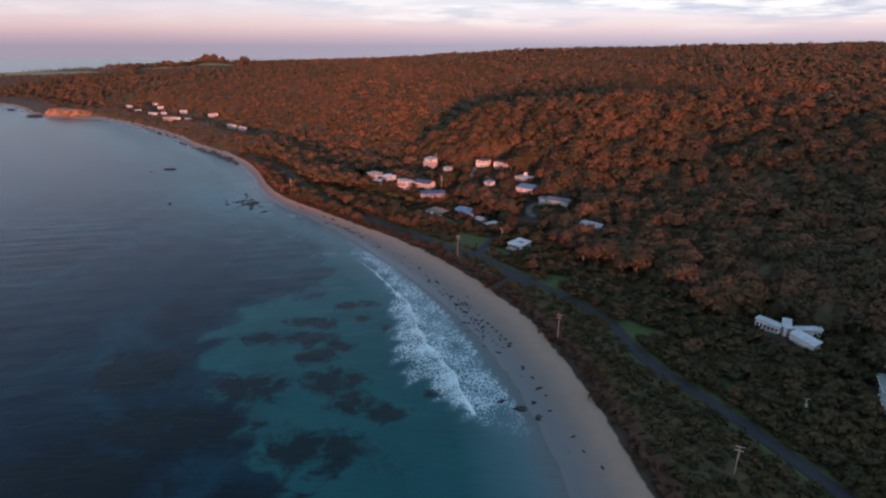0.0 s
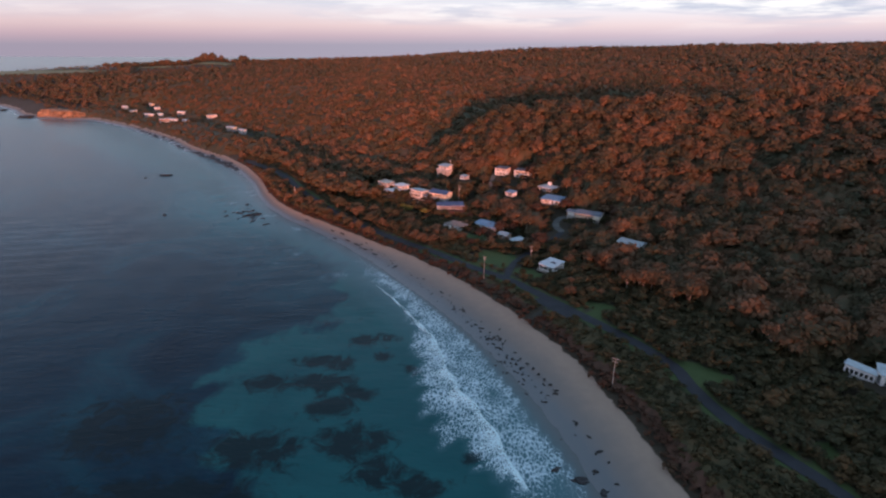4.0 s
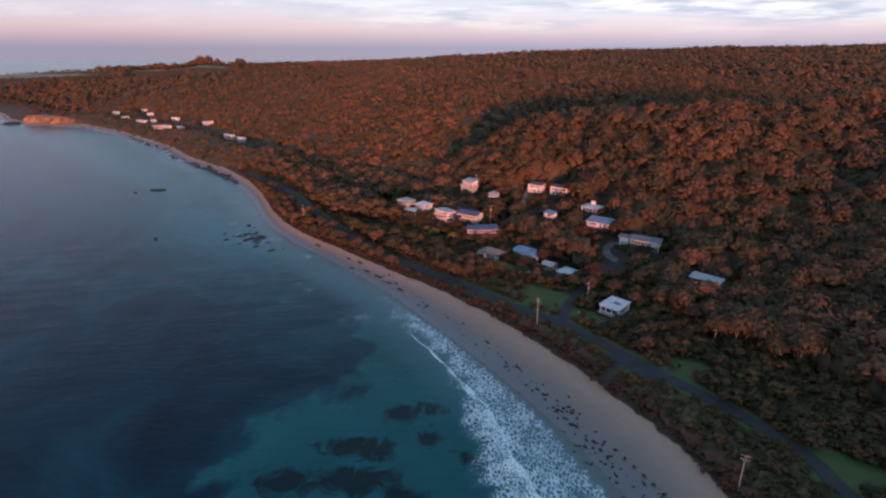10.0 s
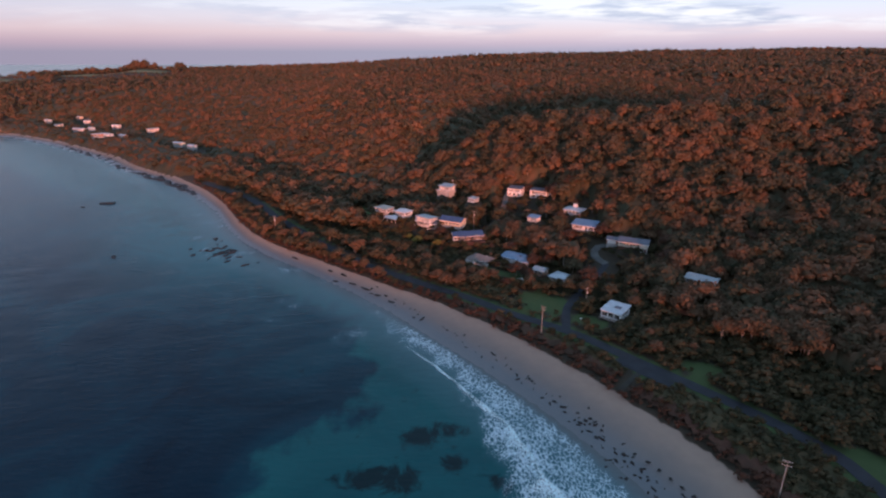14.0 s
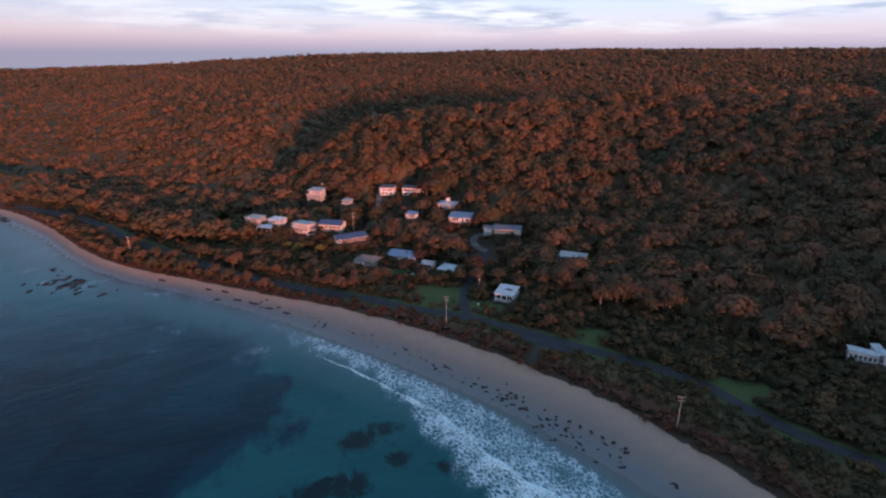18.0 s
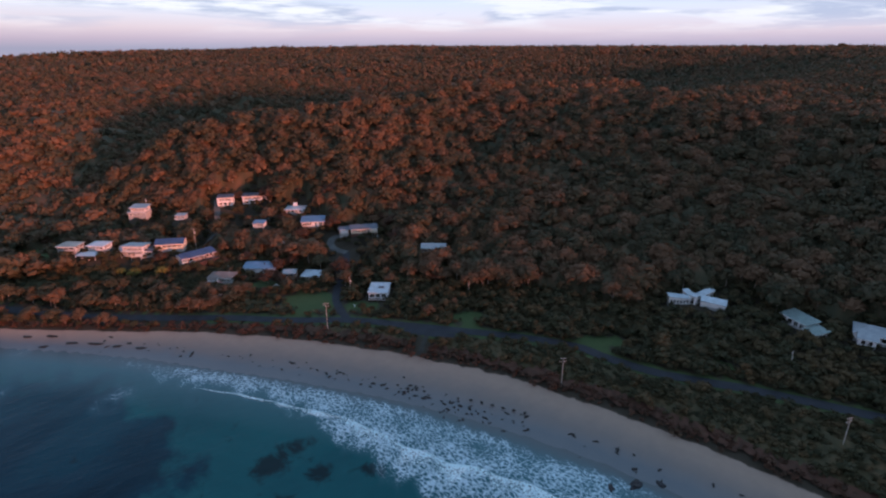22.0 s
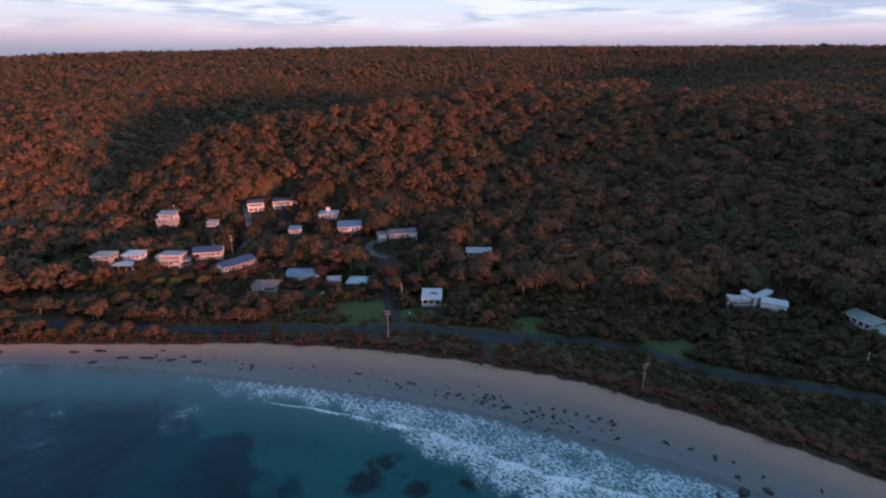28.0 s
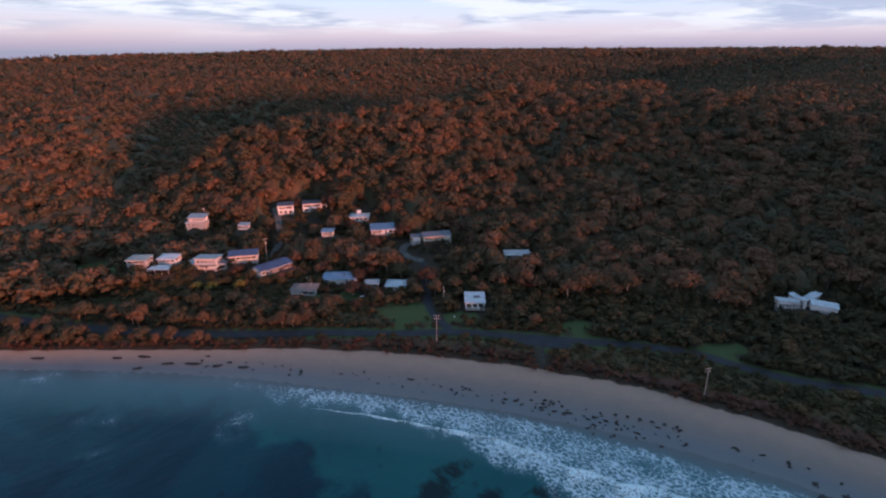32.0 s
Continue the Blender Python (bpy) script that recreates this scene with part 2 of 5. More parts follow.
def build_water(add):
    shore = add("ShaderNodeAttribute", attribute_name="shore").outputs["Fac"]
    pos = add("ShaderNodeNewGeometry").outputs["Position"]
    reef = add("ShaderNodeAttribute", attribute_name="reef").outputs["Fac"]
    lace = add("ShaderNodeAttribute", attribute_name="foam").outputs["Fac"]
    patch = noise_tex(add, 0.022, 5, 0.6, distortion=0.8)
    weedn = noise_tex(add, 0.15, 6, 0.68, distortion=0.8)
    deep = ramp(add, patch, [(0.36, (0.001, 0.010, 0.022)), (0.52, (0.0018, 0.022, 0.040)), (0.68, (0.004, 0.045, 0.066))])
    teal = ramp(add, patch, [(0.30, (0.006, 0.062, 0.074)), (0.70, (0.012, 0.098, 0.106))])
    jag = add("ShaderNodeMath", {0: noise_tex(add, 0.10, 6, 0.65), 1: reef}, operation="ADD")
    shelf = add("ShaderNodeMapRange", {"Value": shore})
    shelf.inputs[1].default_value, shelf.inputs[2].default_value, shelf.inputs[4].default_value = -85.0, -12.0, 0.85
    northing = add("ShaderNodeMapRange", {"Value": add("ShaderNodeSeparateXYZ", {"Vector": pos}).outputs["Y"]})
    northing.inputs[1].default_value, northing.inputs[2].default_value, northing.inputs[3].default_value = 275.0, 345.0, 0.12
    sandy = add("ShaderNodeMath", {0: shelf.outputs[0], 1: northing.outputs[0]}, operation="MULTIPLY")
    deep = mix(add, sandy.outputs[0], deep, mix(add, patch, (0.010, 0.112, 0.138), (0.024, 0.190, 0.212)))
    c = mix(add, ramp(add, jag.outputs[0], [(0.74, (0, 0, 0)), (1.0, (1, 1, 1))]), teal, deep)
    weedy = add("ShaderNodeAttribute", attribute_name="weed").outputs["Fac"]
    both = add("ShaderNodeMath", {0: weedy}, operation="MULTIPLY")
    both.inputs[1].default_value = 0.33
    total = add("ShaderNodeMath", {0: both.outputs[0], 1: weedn}, operation="ADD")
    c = mix(add, ramp(add, total.outputs[0], [(0.62, (0, 0, 0)), (0.80, (0.9, 0.9, 0.9))]), c, (0.003, 0.012, 0.016))
    near = add("ShaderNodeMapRange", {"Value": shore})
    near.inputs[1].default_value, near.inputs[2].default_value = -26.0, -2.0
    c = mix(add, near.outputs[0], c, (0.082, 0.160, 0.182))
    film = add("ShaderNodeMapRange", {"Value": shore})
    film.inputs[1].default_value, film.inputs[2].default_value = -9.0, -0.5
    c = mix(add, film.outputs[0], c, (0.108, 0.124, 0.128))
    # lacy foam: a net of froth round open cells, drawn out along the shore
    drift = add("ShaderNodeTexNoise", {"Vector": pos}, Scale=0.5, Detail=5.0, Roughness=0.6)
    moved = mix(add, 1.0, pos, mix(add, 1.0, drift.outputs["Color"], (2.2, 2.2, 0.0), "MULTIPLY"), "ADD")
    drawn = add("ShaderNodeMapping", {"Vector": moved}, Rotation=(0, 0, radians(-32)), Scale=(1.25, 0.62, 0.0))
    net = add("ShaderNodeTexVoronoi", {"Vector": drawn.outputs[0]}, feature="DISTANCE_TO_EDGE", Scale=0.85)
    fray = noise_tex(add, 1.4, 7, 0.7)
    froth_edge = add("ShaderNodeMath", {0: fray, 1: net.outputs["Distance"]}, operation="MULTIPLY_ADD")
    froth_edge.id_data.links.remove(froth_edge.inputs[1].links[0])
    froth_edge.inputs[1].default_value = 0.55
    froth_edge.id_data.links.new(net.outputs["Distance"], froth_edge.inputs[2])
    thick = add("ShaderNodeMapRange", {"Value": lace})
    thick.inputs[1].default_value, thick.inputs[2].default_value, thick.inputs[3].default_value, thick.inputs[4].default_value = 0.0, 1.0, 0.10, 0.56
    depth = add("ShaderNodeMath", {0: thick.outputs[0], 1: froth_edge.outputs[0]}, operation="SUBTRACT")
    f = add("ShaderNodeMapRange", {"Value": depth.outputs[0]})
    f.inputs[1].default_value, f.inputs[2].default_value = -0.04, 0.12
    milk = add("ShaderNodeMapRange", {"Value": lace})
    milk.inputs[1].default_value, milk.inputs[2].default_value, milk.inputs[4].default_value = 0.1, 0.8, 0.5
    c = mix(add, milk.outputs[0], c, (0.10, 0.20, 0.24))
    on = add("ShaderNodeMath", {0: f.outputs[0], 1: ramp(add, lace, [(0.04, (0, 0, 0)), (0.28, (1, 1, 1))])}, operation="MULTIPLY")
    c = mix(add, on.outputs[0], c, (0.46, 0.61, 0.67))
    chop = add("ShaderNodeMapping", {"Vector": pos}, Rotation=(0, 0, radians(-38)), Scale=(0.35, 1.0, 1.0))
    ripple = add("ShaderNodeTexNoise", {"Vector": chop.outputs[0]}, Scale=0.45, Detail=5.0, Roughness=0.6).outputs["Fac"]
    n = principled(add, c, 0.2, bump(add, ripple, 0.55, 0.35), **{"IOR": 1.33, "Specular IOR Level": 0.22})
    r = add("ShaderNodeMapRange", {"Value": on.outputs[0]})
    r.inputs[3].default_value, r.inputs[4].default_value = 0.2, 0.8
    n.id_data.links.new(r.outputs[0], n.inputs["Roughness"])
    return n.outputs[0]


M_WATER = material("sea_water", build_water)


def build_foam(add):
    thin = add("ShaderNodeAttribute", attribute_name="thin").outputs["Fac"]
    pos = add("ShaderNodeNewGeometry").outputs["Position"]
    cells = noise_tex(add, 1.5, 8, 0.7, distortion=1.2)
    drift = add("ShaderNodeTexNoise", {"Vector": pos}, Scale=0.8, Detail=4.0)
    moved = mix(add, 0.9, pos, drift.outputs["Color"], "ADD")
    net = add("ShaderNodeTexVoronoi", {"Vector": moved}, feature="DISTANCE_TO_EDGE", Scale=1.25)
    ragged = add("ShaderNodeMath", {0: cells, 1: net.outputs["Distance"]}, operation="MULTIPLY_ADD")
    tree = ragged.id_data
    tree.links.remove(ragged.inputs[1].links[0])
    ragged.inputs[1].default_value = 1.1
    tree.links.new(net.outputs["Distance"], ragged.inputs[2])
    width = add("ShaderNodeMapRange", {"Value": thin})
    width.inputs[1].default_value, width.inputs[2].default_value, width.inputs[3].default_value, width.inputs[4].default_value = 0.33, 0.64, 1.05, 0.48
    gap = add("ShaderNodeMath", {0: ragged.outputs[0], 1: width.outputs[0]}, operation="GREATER_THAN")
    froth = mix(add, noise_tex(add, 2.4, 4), (0.48, 0.72, 0.78), (0.80, 0.96, 0.97))
    n = principled(add, froth, 0.85, bump(add, cells, 0.7, 0.3))
    clear = add("ShaderNodeBsdfTransparent")
    return add("ShaderNodeMixShader", {0: gap.outputs[0], 1: n.outputs[0], 2: clear.outputs[0]}).outputs[0]


M_FOAM = material("white_foam", build_foam)

# ---------------------------------------------------------------- plan
# shoreline from south to the far headland, sea on its west side
# its unseen southern part swings west to carry the added sun-blocking ridge
SHORE = np.array([(900, -4900), (100, -1300), (-150, -750), (-60, -360), (55, -190), (90, -70), (82, 30), (79, 60), (76, 90), (72, 115), (66, 138), (58, 160), (50, 178), (38, 200),
                  (22, 225), (6, 247), (-10, 270), (-30, 294), (-52, 318), (-75, 340), (-95, 365), (-110, 390), (-131, 432), (-157, 472), (-197, 520),
                  (-249, 568), (-294, 623), (-360, 685), (-410, 729), (-493, 790), (-577, 803), (-650, 850), (-700, 905), (-780, 970), (-920, 1030),
                  (-1250, 1180), (-1480, 1500), (-1420, 1850), (-1050, 2300), (-500, 3000), (300, 4000), (900, 4900)], float)
ROAD = np.array([(190, -60), (160, 20), (140, 80), (124, 118), (117, 131), (110, 145), (106, 160), (104, 172), (95, 188), (82, 206), (70, 222), (56, 240),
                 (38, 256), (20, 274), (2, 289), (-20, 309), (-38, 330), (-56, 352), (-80, 385), (-100, 420), (-125, 455), (-160, 495)], float)
VALLEY = np.array([(-60, 410), (29, 490), (110, 550), (210, 580), (340, 590), (520, 600), (800, 640), (1300, 700)], float)
SPUR = np.array([(-20, 446), (8, 441), (39, 437), (61, 432), (99, 421), (117, 406), (149, 390), (175, 380), (215, 374), (283, 372), (360, 376), (450, 384)], float)
CREST = np.array([(-20, 4), (8, 17), (39, 35), (61, 47), (99, 54), (117, 57), (149, 62), (175, 63), (215, 64), (283, 66), (360, 67), (450, 67)], float)    # its height by x
PROFILE = np.array([(-4000, -9), (-60, -3.5), (-15, -0.9), (0, 0.0), (20, 2.9), (26, 3.8), (60, 5), (100, 8.5), (130, 16), (180, 33), (215, 47), (250, 58), (290, 63), (380, 66), (600, 70),
                    (1000, 75), (2000, 92), (6000, 98)], float)


NORTH = np.array([(-4000, -9), (-60, -3.5), (-15, -0.9), (0, 0.0), (20, 2.9), (26, 3.8), (55, 5.5), (82, 9), (110, 23), (150, 37), (180, 47), (230, 51), (330, 54), (480, 56), (730, 58), (1200, 72), (2000, 92), (6000, 98)], float)    # the steeper bank beyond the valley mouth
VEG = np.array([(60, 17.5), (120, 18), (150, 19.5), (180, 21.5), (230, 21.0), (250, 20), (265, 18), (280, 14.5), (295, 10.5), (315, 8), (360, 6), (430, 5.5), (500, 7)], float)    # width of the open sand by y


def near_line(p, line, closed=False):
    """Distance from points to a polyline, and the side (left of its run is positive)."""
    best, side = np.full(len(p), 1e9), np.zeros(len(p))
    for a, b in zip(line[:-1], line[1:]):
        ab = b - a
        t = np.clip(((p - a) @ ab) / (ab @ ab), 0, 1)
        off = p - (a + t[:, None] * ab)
        d = np.hypot(off[:, 0], off[:, 1])
        s = ab[0] * (p[:, 1] - a[1]) - ab[1] * (p[:, 0] - a[0])
        m = d < best - 1e-9
        best[m], side[m] = d[m], np.sign(s[m])
    return best, side


def shore_of(p):
    d, s = near_line(p, SHORE)
    return -d * s


def beach_of(p, d):
    """Distance from the water, stretched so that the sand always ends at 19.5."""
    k = 19.5 / np.interp(p[:, 1], VEG[:, 0], VEG[:, 1])
    keep = np.clip((60 - d) / 35, 0, 1)
    return np.where(d > 0, d * (1 + (k - 1) * keep), d)


def waves2(p, scale, seed):
    """Smooth rolling noise from a few crossing waves."""
    r = np.random.RandomState(seed)
    out = np.zeros(len(p))
    for k in range(9):
        a, f = r.uniform(0, 6.28), (0.6 + 1.6 * r.rand()) / scale
        out += np.sin((p[:, 0] * math.cos(a) + p[:, 1] * math.sin(a)) * f * 6.28 + r.uniform(0, 6.28))
    return out / 4.5


PADS = []      # (x, y, ground height, radius) of building plots, filled from the table of houses


def ground_z(p):
    p = np.asarray(p, float).reshape(-1, 2)
    d = shore_of(p)
    run = beach_of(p, d)
    far_side = np.clip((p[:, 1] - 440) / 90, 0, 1)
    z = np.interp(run, PROFILE[:, 0], PROFILE[:, 1]) * (1 - far_side) + np.interp(run, NORTH[:, 0], NORTH[:, 1]) * far_side
    # the plateau sinks towards the far headland
    west = np.clip((0.30 * p[:, 1] - p[:, 0] - 200) / 1200, 0, 1)
    z = np.where(d > 60, 5 + (z - 5) * (1 - 0.42 * west), z)
    vd, _ = near_line(p, VALLEY)
    z -= np.interp(d, [80, 160, 260, 400, 700, 1100, 1600], [0, 10, 30, 50, 62, 56, 20]) * np.exp(-(vd / np.interp(p[:, 0], [0, 100, 250, 400, 700], [55, 68, 125, 210, 260])) ** 2)
    sd, side = near_line(p, SPUR)
    north = side > 0
    spur = np.interp(p[:, 0], CREST[:, 0], CREST[:, 1]) - np.where(north, 0.60, 0.50) * np.sqrt(sd ** 2 + 64) + np.where(north, 4.8, 4.0)
    z = np.where((p[:, 0] < 470) & (d > 40), np.maximum(z, spur), z)
    rough = np.clip((d - 150) / 150, 0, 1)
    z += rough * (5.0 * waves2(p, 330, 3) + 2.5 * waves2(p, 120, 5)) * np.clip(z / 40, 0, 1)
    z += 17 * np.exp(-(((p[:, 0] + 640) / 150) ** 2 + ((p[:, 1] - 1560) / 130) ** 2))
    # an unseen ridge added south of the bay, higher inland, to block the low sun
    unseen_ridge = np.clip((p[:, 1] + 700) / 250, 0, 1) * np.clip((-150 - p[:, 1]) / 150, 0, 1)
    z = np.where(d > 0, z + unseen_ridge * np.clip(d / 70, 0, 1) * np.maximum(np.interp(p[:, 0], [-100, 60, 130, 190, 250, 350], [20, 20, 20, 31, 68, 100]) - z, 0), z)
    if PADS:
        num, den = np.zeros(len(p)), np.zeros(len(p))
        for x, y, h, r in PADS:
            w = np.exp(-(((p[:, 0] - x) ** 2 + (p[:, 1] - y) ** 2) / r ** 2))
            num += w * h
            den += w
        k = np.clip(den * 1.15, 0, 1)
        z = z * (1 - k) + num / np.maximum(den, 1e-9) * k
    return z


def gz(x, y):
    return float(ground_z([(x, y)])[0])


# ---------------------------------------------------------------- mesh helpers
TONES = np.random.RandomState(404)


def mesh_object(name, verts, faces, mat, parent=None, smooth=False, attrs=None):
    """One mesh object from arrays; faces: (n, 3) or (n, 4), or a list of both kinds."""
    if attrs is None and mat.name.endswith("leaves"):
        attrs = {"tone": np.full(len(verts), TONES.rand())}
    me = bpy.data.meshes.new(name)
    groups = faces if isinstance(faces, list) else [faces]
    groups = [np.asarray(g, np.int32) for g in groups if len(g)]
    verts = np.asarray(verts, np.float32)
    me.vertices.add(len(verts))
    me.vertices.foreach_set("co", verts.ravel())
    loops = np.concatenate([g.ravel() for g in groups])
    sizes = np.concatenate([np.full(len(g), g.shape[1], np.int32) for g in groups])
    me.loops.add(len(loops))
    me.loops.foreach_set("vertex_index", loops)
    me.polygons.add(len(sizes))
    me.polygons.foreach_set("loop_start", np.r_[0, np.cumsum(sizes)[:-1]].astype(np.int32))
    if smooth:
        me.polygons.foreach_set("use_smooth", np.ones(len(sizes), bool))
    for key, values in (attrs or {}).items():
        me.attributes.new(key, "FLOAT", "POINT").data.foreach_set("value", np.asarray(values, np.float32))
    me.update(calc_edges=True)
    me.materials.append(mat)
    ob = new(name, me)
    if parent is not None:
        ob.parent = parent
    return ob


def part(name, bm, mat, parent, label="", at=None):
    me = bpy.data.meshes.new(name)
    bm.normal_update()
    bm.to_mesh(me)
    bm.free()
    me.materials.append(mat)
    ob = new(name, me)
    ob.parent = parent
    if at is not None:
        ob.matrix_basis = at
    return tagged(ob, label)


def box(bm, x0, x1, y0, y1, z0, z1, bevel=0.0):
    r = bmesh.ops.create_cube(bm, size=1.0, matrix=Matrix.Translation(((x0 + x1) / 2, (y0 + y1) / 2, (z0 + z1) / 2)) @ Matrix.Diagonal((x1 - x0, y1 - y0, z1 - z0, 1)))
    if bevel:
        edges = list({e for v in r["verts"] for e in v.link_edges})
        bmesh.ops.bevel(bm, geom=edges, offset=bevel, segments=1, affect="EDGES")
    return bm


def boxed(*a, bevel=0.0):
    return box(bmesh.new(), *a, bevel=bevel)


def tube_arrays(points, radii, sides=6):
    """A tapered tube through points, as arrays."""
    points = [Vector(p) for p in points]
    vs, fs = [], []
    for i, p in enumerate(points):
        ahead = (points[min(i + 1, len(points) - 1)] - points[max(i - 1, 0)]).normalized()
        a = ahead.cross(Vector((0.31, 0.95, 0.02))).normalized()
        b = ahead.cross(a)
        for k in range(sides):
            t = 2 * math.pi * k / sides
            vs.append(p + radii[i] * (math.cos(t) * a + math.sin(t) * b))
    for i in range(len(points) - 1):
        for k in range(sides):
            fs.append((i * sides + k, i * sides + (k + 1) % sides, (i + 1) * sides + (k + 1) % sides, (i + 1) * sides + k))
    return np.array([tuple(v) for v in vs]), np.array(fs)


def join_arrays(pieces):
    vs, fs, n = [], {3: [], 4: []}, 0
    for v, f in pieces:
        for g in (f if isinstance(f, list) else [f]):
            if len(g):
                fs[g.shape[1]].append(np.asarray(g) + n)
        vs.append(v)
        n += len(v)
    return np.concatenate(vs), [np.concatenate(g) for g in fs.values() if g]


# ---------------------------------------------------------------- houses' table
# name: x, y, ground height, turn in degrees
PLOTS = {
    "A": (76.1, 250.7, 4.4, -44), "B": (65.5, 287.8, 3.6, -48), "C": (57.5, 294.8, 4.3, -40), "D": (49.9, 307.5, 5.4, -43), "E": (31.3, 307.2, 6.0, -43),
    "F": (27.0, 326.5, 11.6, 6), "G": (21.0, 340.4, 14.6, -30), "H": (7.7, 347.1, 12.4, -43), "I": (-5.0, 357.9, 15.4, -43), "I2": (-10.5, 352.3, 13.3, -43),
    "J": (-15.5, 362.8, 16.2, -43), "K": (21.1, 394.4, 18.2, -43), "L": (60.3, 374.4, 21.4, -29), "M": (73.5, 369.7, 21.0, -29), "N": (86.5, 344.2, 18.3, -40),
    "O": (86.5, 325.0, 16.0, -34), "P": (103.5, 304.0, 13.8, -30), "Q": (63.6, 339.1, 16.6, -43), "R": (35.2, 370.5, 19.3, -43), "S": (114.4, 261.0, 12.3, -43),
    "W": (158.0, 156.5, 9.8, 0), "X": (169.4, 121.5, 9.0, -115), "Y": (175.9, 102.5, 9.6, -76),
}
PADS.extend((x, y, z, 9.0) for x, y, z, _ in PLOTS.values())
FAR_PLOTS = [(-496, 870, 13, 6.2), (-457, 826, 10, 4.7), (-409, 785, 14, 4.5), (-398, 792, 9, 4.9), (-363, 738, 14, 4.2), (-350, 736, 9, 4.5), (-463, 888, 10, 8.1), (-436, 854, 8, 6.7), (-373, 803, 9, 6.5), (-328, 725, 14, 4.7), (-309, 759, 13, 7.1), (-241, 660, 11, 5.3), (-220, 639, 12, 5.6)]      # x, y, length, ground height
PADS.extend((x, y, z, 15.0) for x, y, _, z in FAR_PLOTS)
LAWNS = [(91, 212, 7, 5), (114, 167, 8, 3.6), (52, 265, 11, 8), (128, 132, 6, 3.6), (-27, 396, 15, 11), (33, 296, 8, 5), (72, 212, 3, 5), (66, 247, 6, 4), (44, 292, 6, 5)]      # x, y, half sizes along and away from the shore


def lawn_of(p):
    g = np.zeros(len(p))
    for x, y, a, b in LAWNS:
        u, v = (p[:, 0] - x) * 0.63 - (p[:, 1] - y) * 0.77, (p[:, 0] - x) * 0.77 + (p[:, 1] - y) * 0.63
        g = np.maximum(g, 1.15 - 0.5 * np.hypot(u / a, v / b) ** 2)
    return np.clip(g + np.where(g > 0.05, 0.38 * waves2(p, 7, 51) + 0.2 * waves2(p, 3, 52), 0), 0, 1)


FIELDS = [(-700, 1503, 118, 26), (-800, 1500, 45, 24), (-1060, 1450, 170, 75), (-1180, 1560, 160, 90)]


def field_of(p):
    g = np.zeros(len(p))
    for x, y, a, b in FIELDS:
        g = np.maximum(g, np.hypot((p[:, 0] - x) / a, (p[:, 1] - y) / b) < 1)
    return g


def steps(*runs):
    """Coordinates: runs of (end, spacing) from the first value."""
    out = [runs[0]]
    for end, spacing in runs[1:]:
        n = max(1, round((end - out[-1]) / spacing))
        out.extend(np.linspace(out[-1], end, n + 1)[1:])
    return np.array(out, float)


def sheet(xs, ys):
    gx, gy = np.meshgrid(xs, ys)
    p = np.stack([gx.ravel(), gy.ravel()], 1)
    n, i = len(xs), np.arange(len(xs) * len(ys)).reshape(len(ys), len(xs))
    f = np.stack([i[:-1, :-1], i[:-1, 1:], i[1:, 1:], i[1:, :-1]], -1).reshape(-1, 4)
    return p, f


GX = steps(-4900, (-1500, 170), (-700, 25), (-260, 12), (-150, 6), (200, 3.5), (420, 8), (900, 20), (2000, 60), (4900, 200))
GY = steps(-4900, (-800, 250), (-60, 40), (40, 10), (420, 3.5), (560, 8), (1100, 16), (2000, 40), (4900, 180))
gp, gf = sheet(GX, GY)
gzv = ground_z(gp)
road_d, _ = near_line(gp, ROAD)
grass = np.maximum(lawn_of(gp), 0.8 * np.exp(-np.maximum(road_d - 3.2, 0) / 1.6))
grass = np.where(shore_of(gp) > 22, grass, 0) + 2.0 * field_of(gp)
ground = mesh_object("ground", np.c_[gp, gzv], gf, M_GROUND, smooth=True, attrs={"shore": beach_of(gp, shore_of(gp)), "grass": grass})
tagged(ground, "sandy beach, scrubby dune and dark forest floor", "ground", kind="structure")

# ---------------------------------------------------------------- sea
SX = steps(-4900, (-1500, 200), (-400, 30), (-200, 8), (95, 2.2), (200, 30), (4900, 800))
SY = steps(-4900, (-800, 300), (-60, 40), (20, 8), (330, 2.2), (560, 7), (1300, 30), (4900, 200))
sp, sf = sheet(SX, SY)
ssh = shore_of(sp)
keep = ssh[sf].min(1) < 12
sf = sf[keep]
# the breaking crest, the reach of the last wash, and the seaward edge of the lacy foam
BREAK = np.array([(55, 118), (48, 137), (39, 157), (30, 180), (23, 199), (11, 220), (1, 234), (-7, 245)], float)
WASH = np.array([(79, 90), (72, 110), (65, 130), (58, 148), (52, 164), (44, 184), (32, 207), (12, 238), (-6, 261), (-22, 282)], float)
TAIL = np.array([(62, 104), (46, 122), (30, 140), (22, 158), (20, 175), (18, 194), (12, 217), (-3, 241), (-16, 262), (-27, 280)], float)
bd, bs = near_line(sp, BREAK)
inside = np.where(bs < 0, bd, -bd)           # towards the beach is positive
wd, ws = near_line(sp, WASH)
before = np.where(ws < 0, -wd, wd)           # seaward of the wash line is positive
td, ts = near_line(sp, TAIL)
within = np.where(ts < 0, td, -td)           # shoreward of the tail is positive
along = np.clip((sp[:, 1] - 98) / 30, 0, 1) * np.clip((292 - sp[:, 1]) / 35, 0, 1)
ragged = 1.6 * waves2(sp, 14, 8) + 0.8 * waves2(sp, 5, 9)
band = np.clip((within + 1.5 + 1.8 * ragged) / 5, 0, 1) * np.clip((before + 0.5) / 2.5, 0, 1)
foam = along * band * (0.68 + 0.16 * waves2(sp, 18, 10) - 0.20 * np.clip(inside / 18, 0, 1))
foam += 0.35 * along * band * np.exp(-((before - 0.8) / 1.0) ** 2)
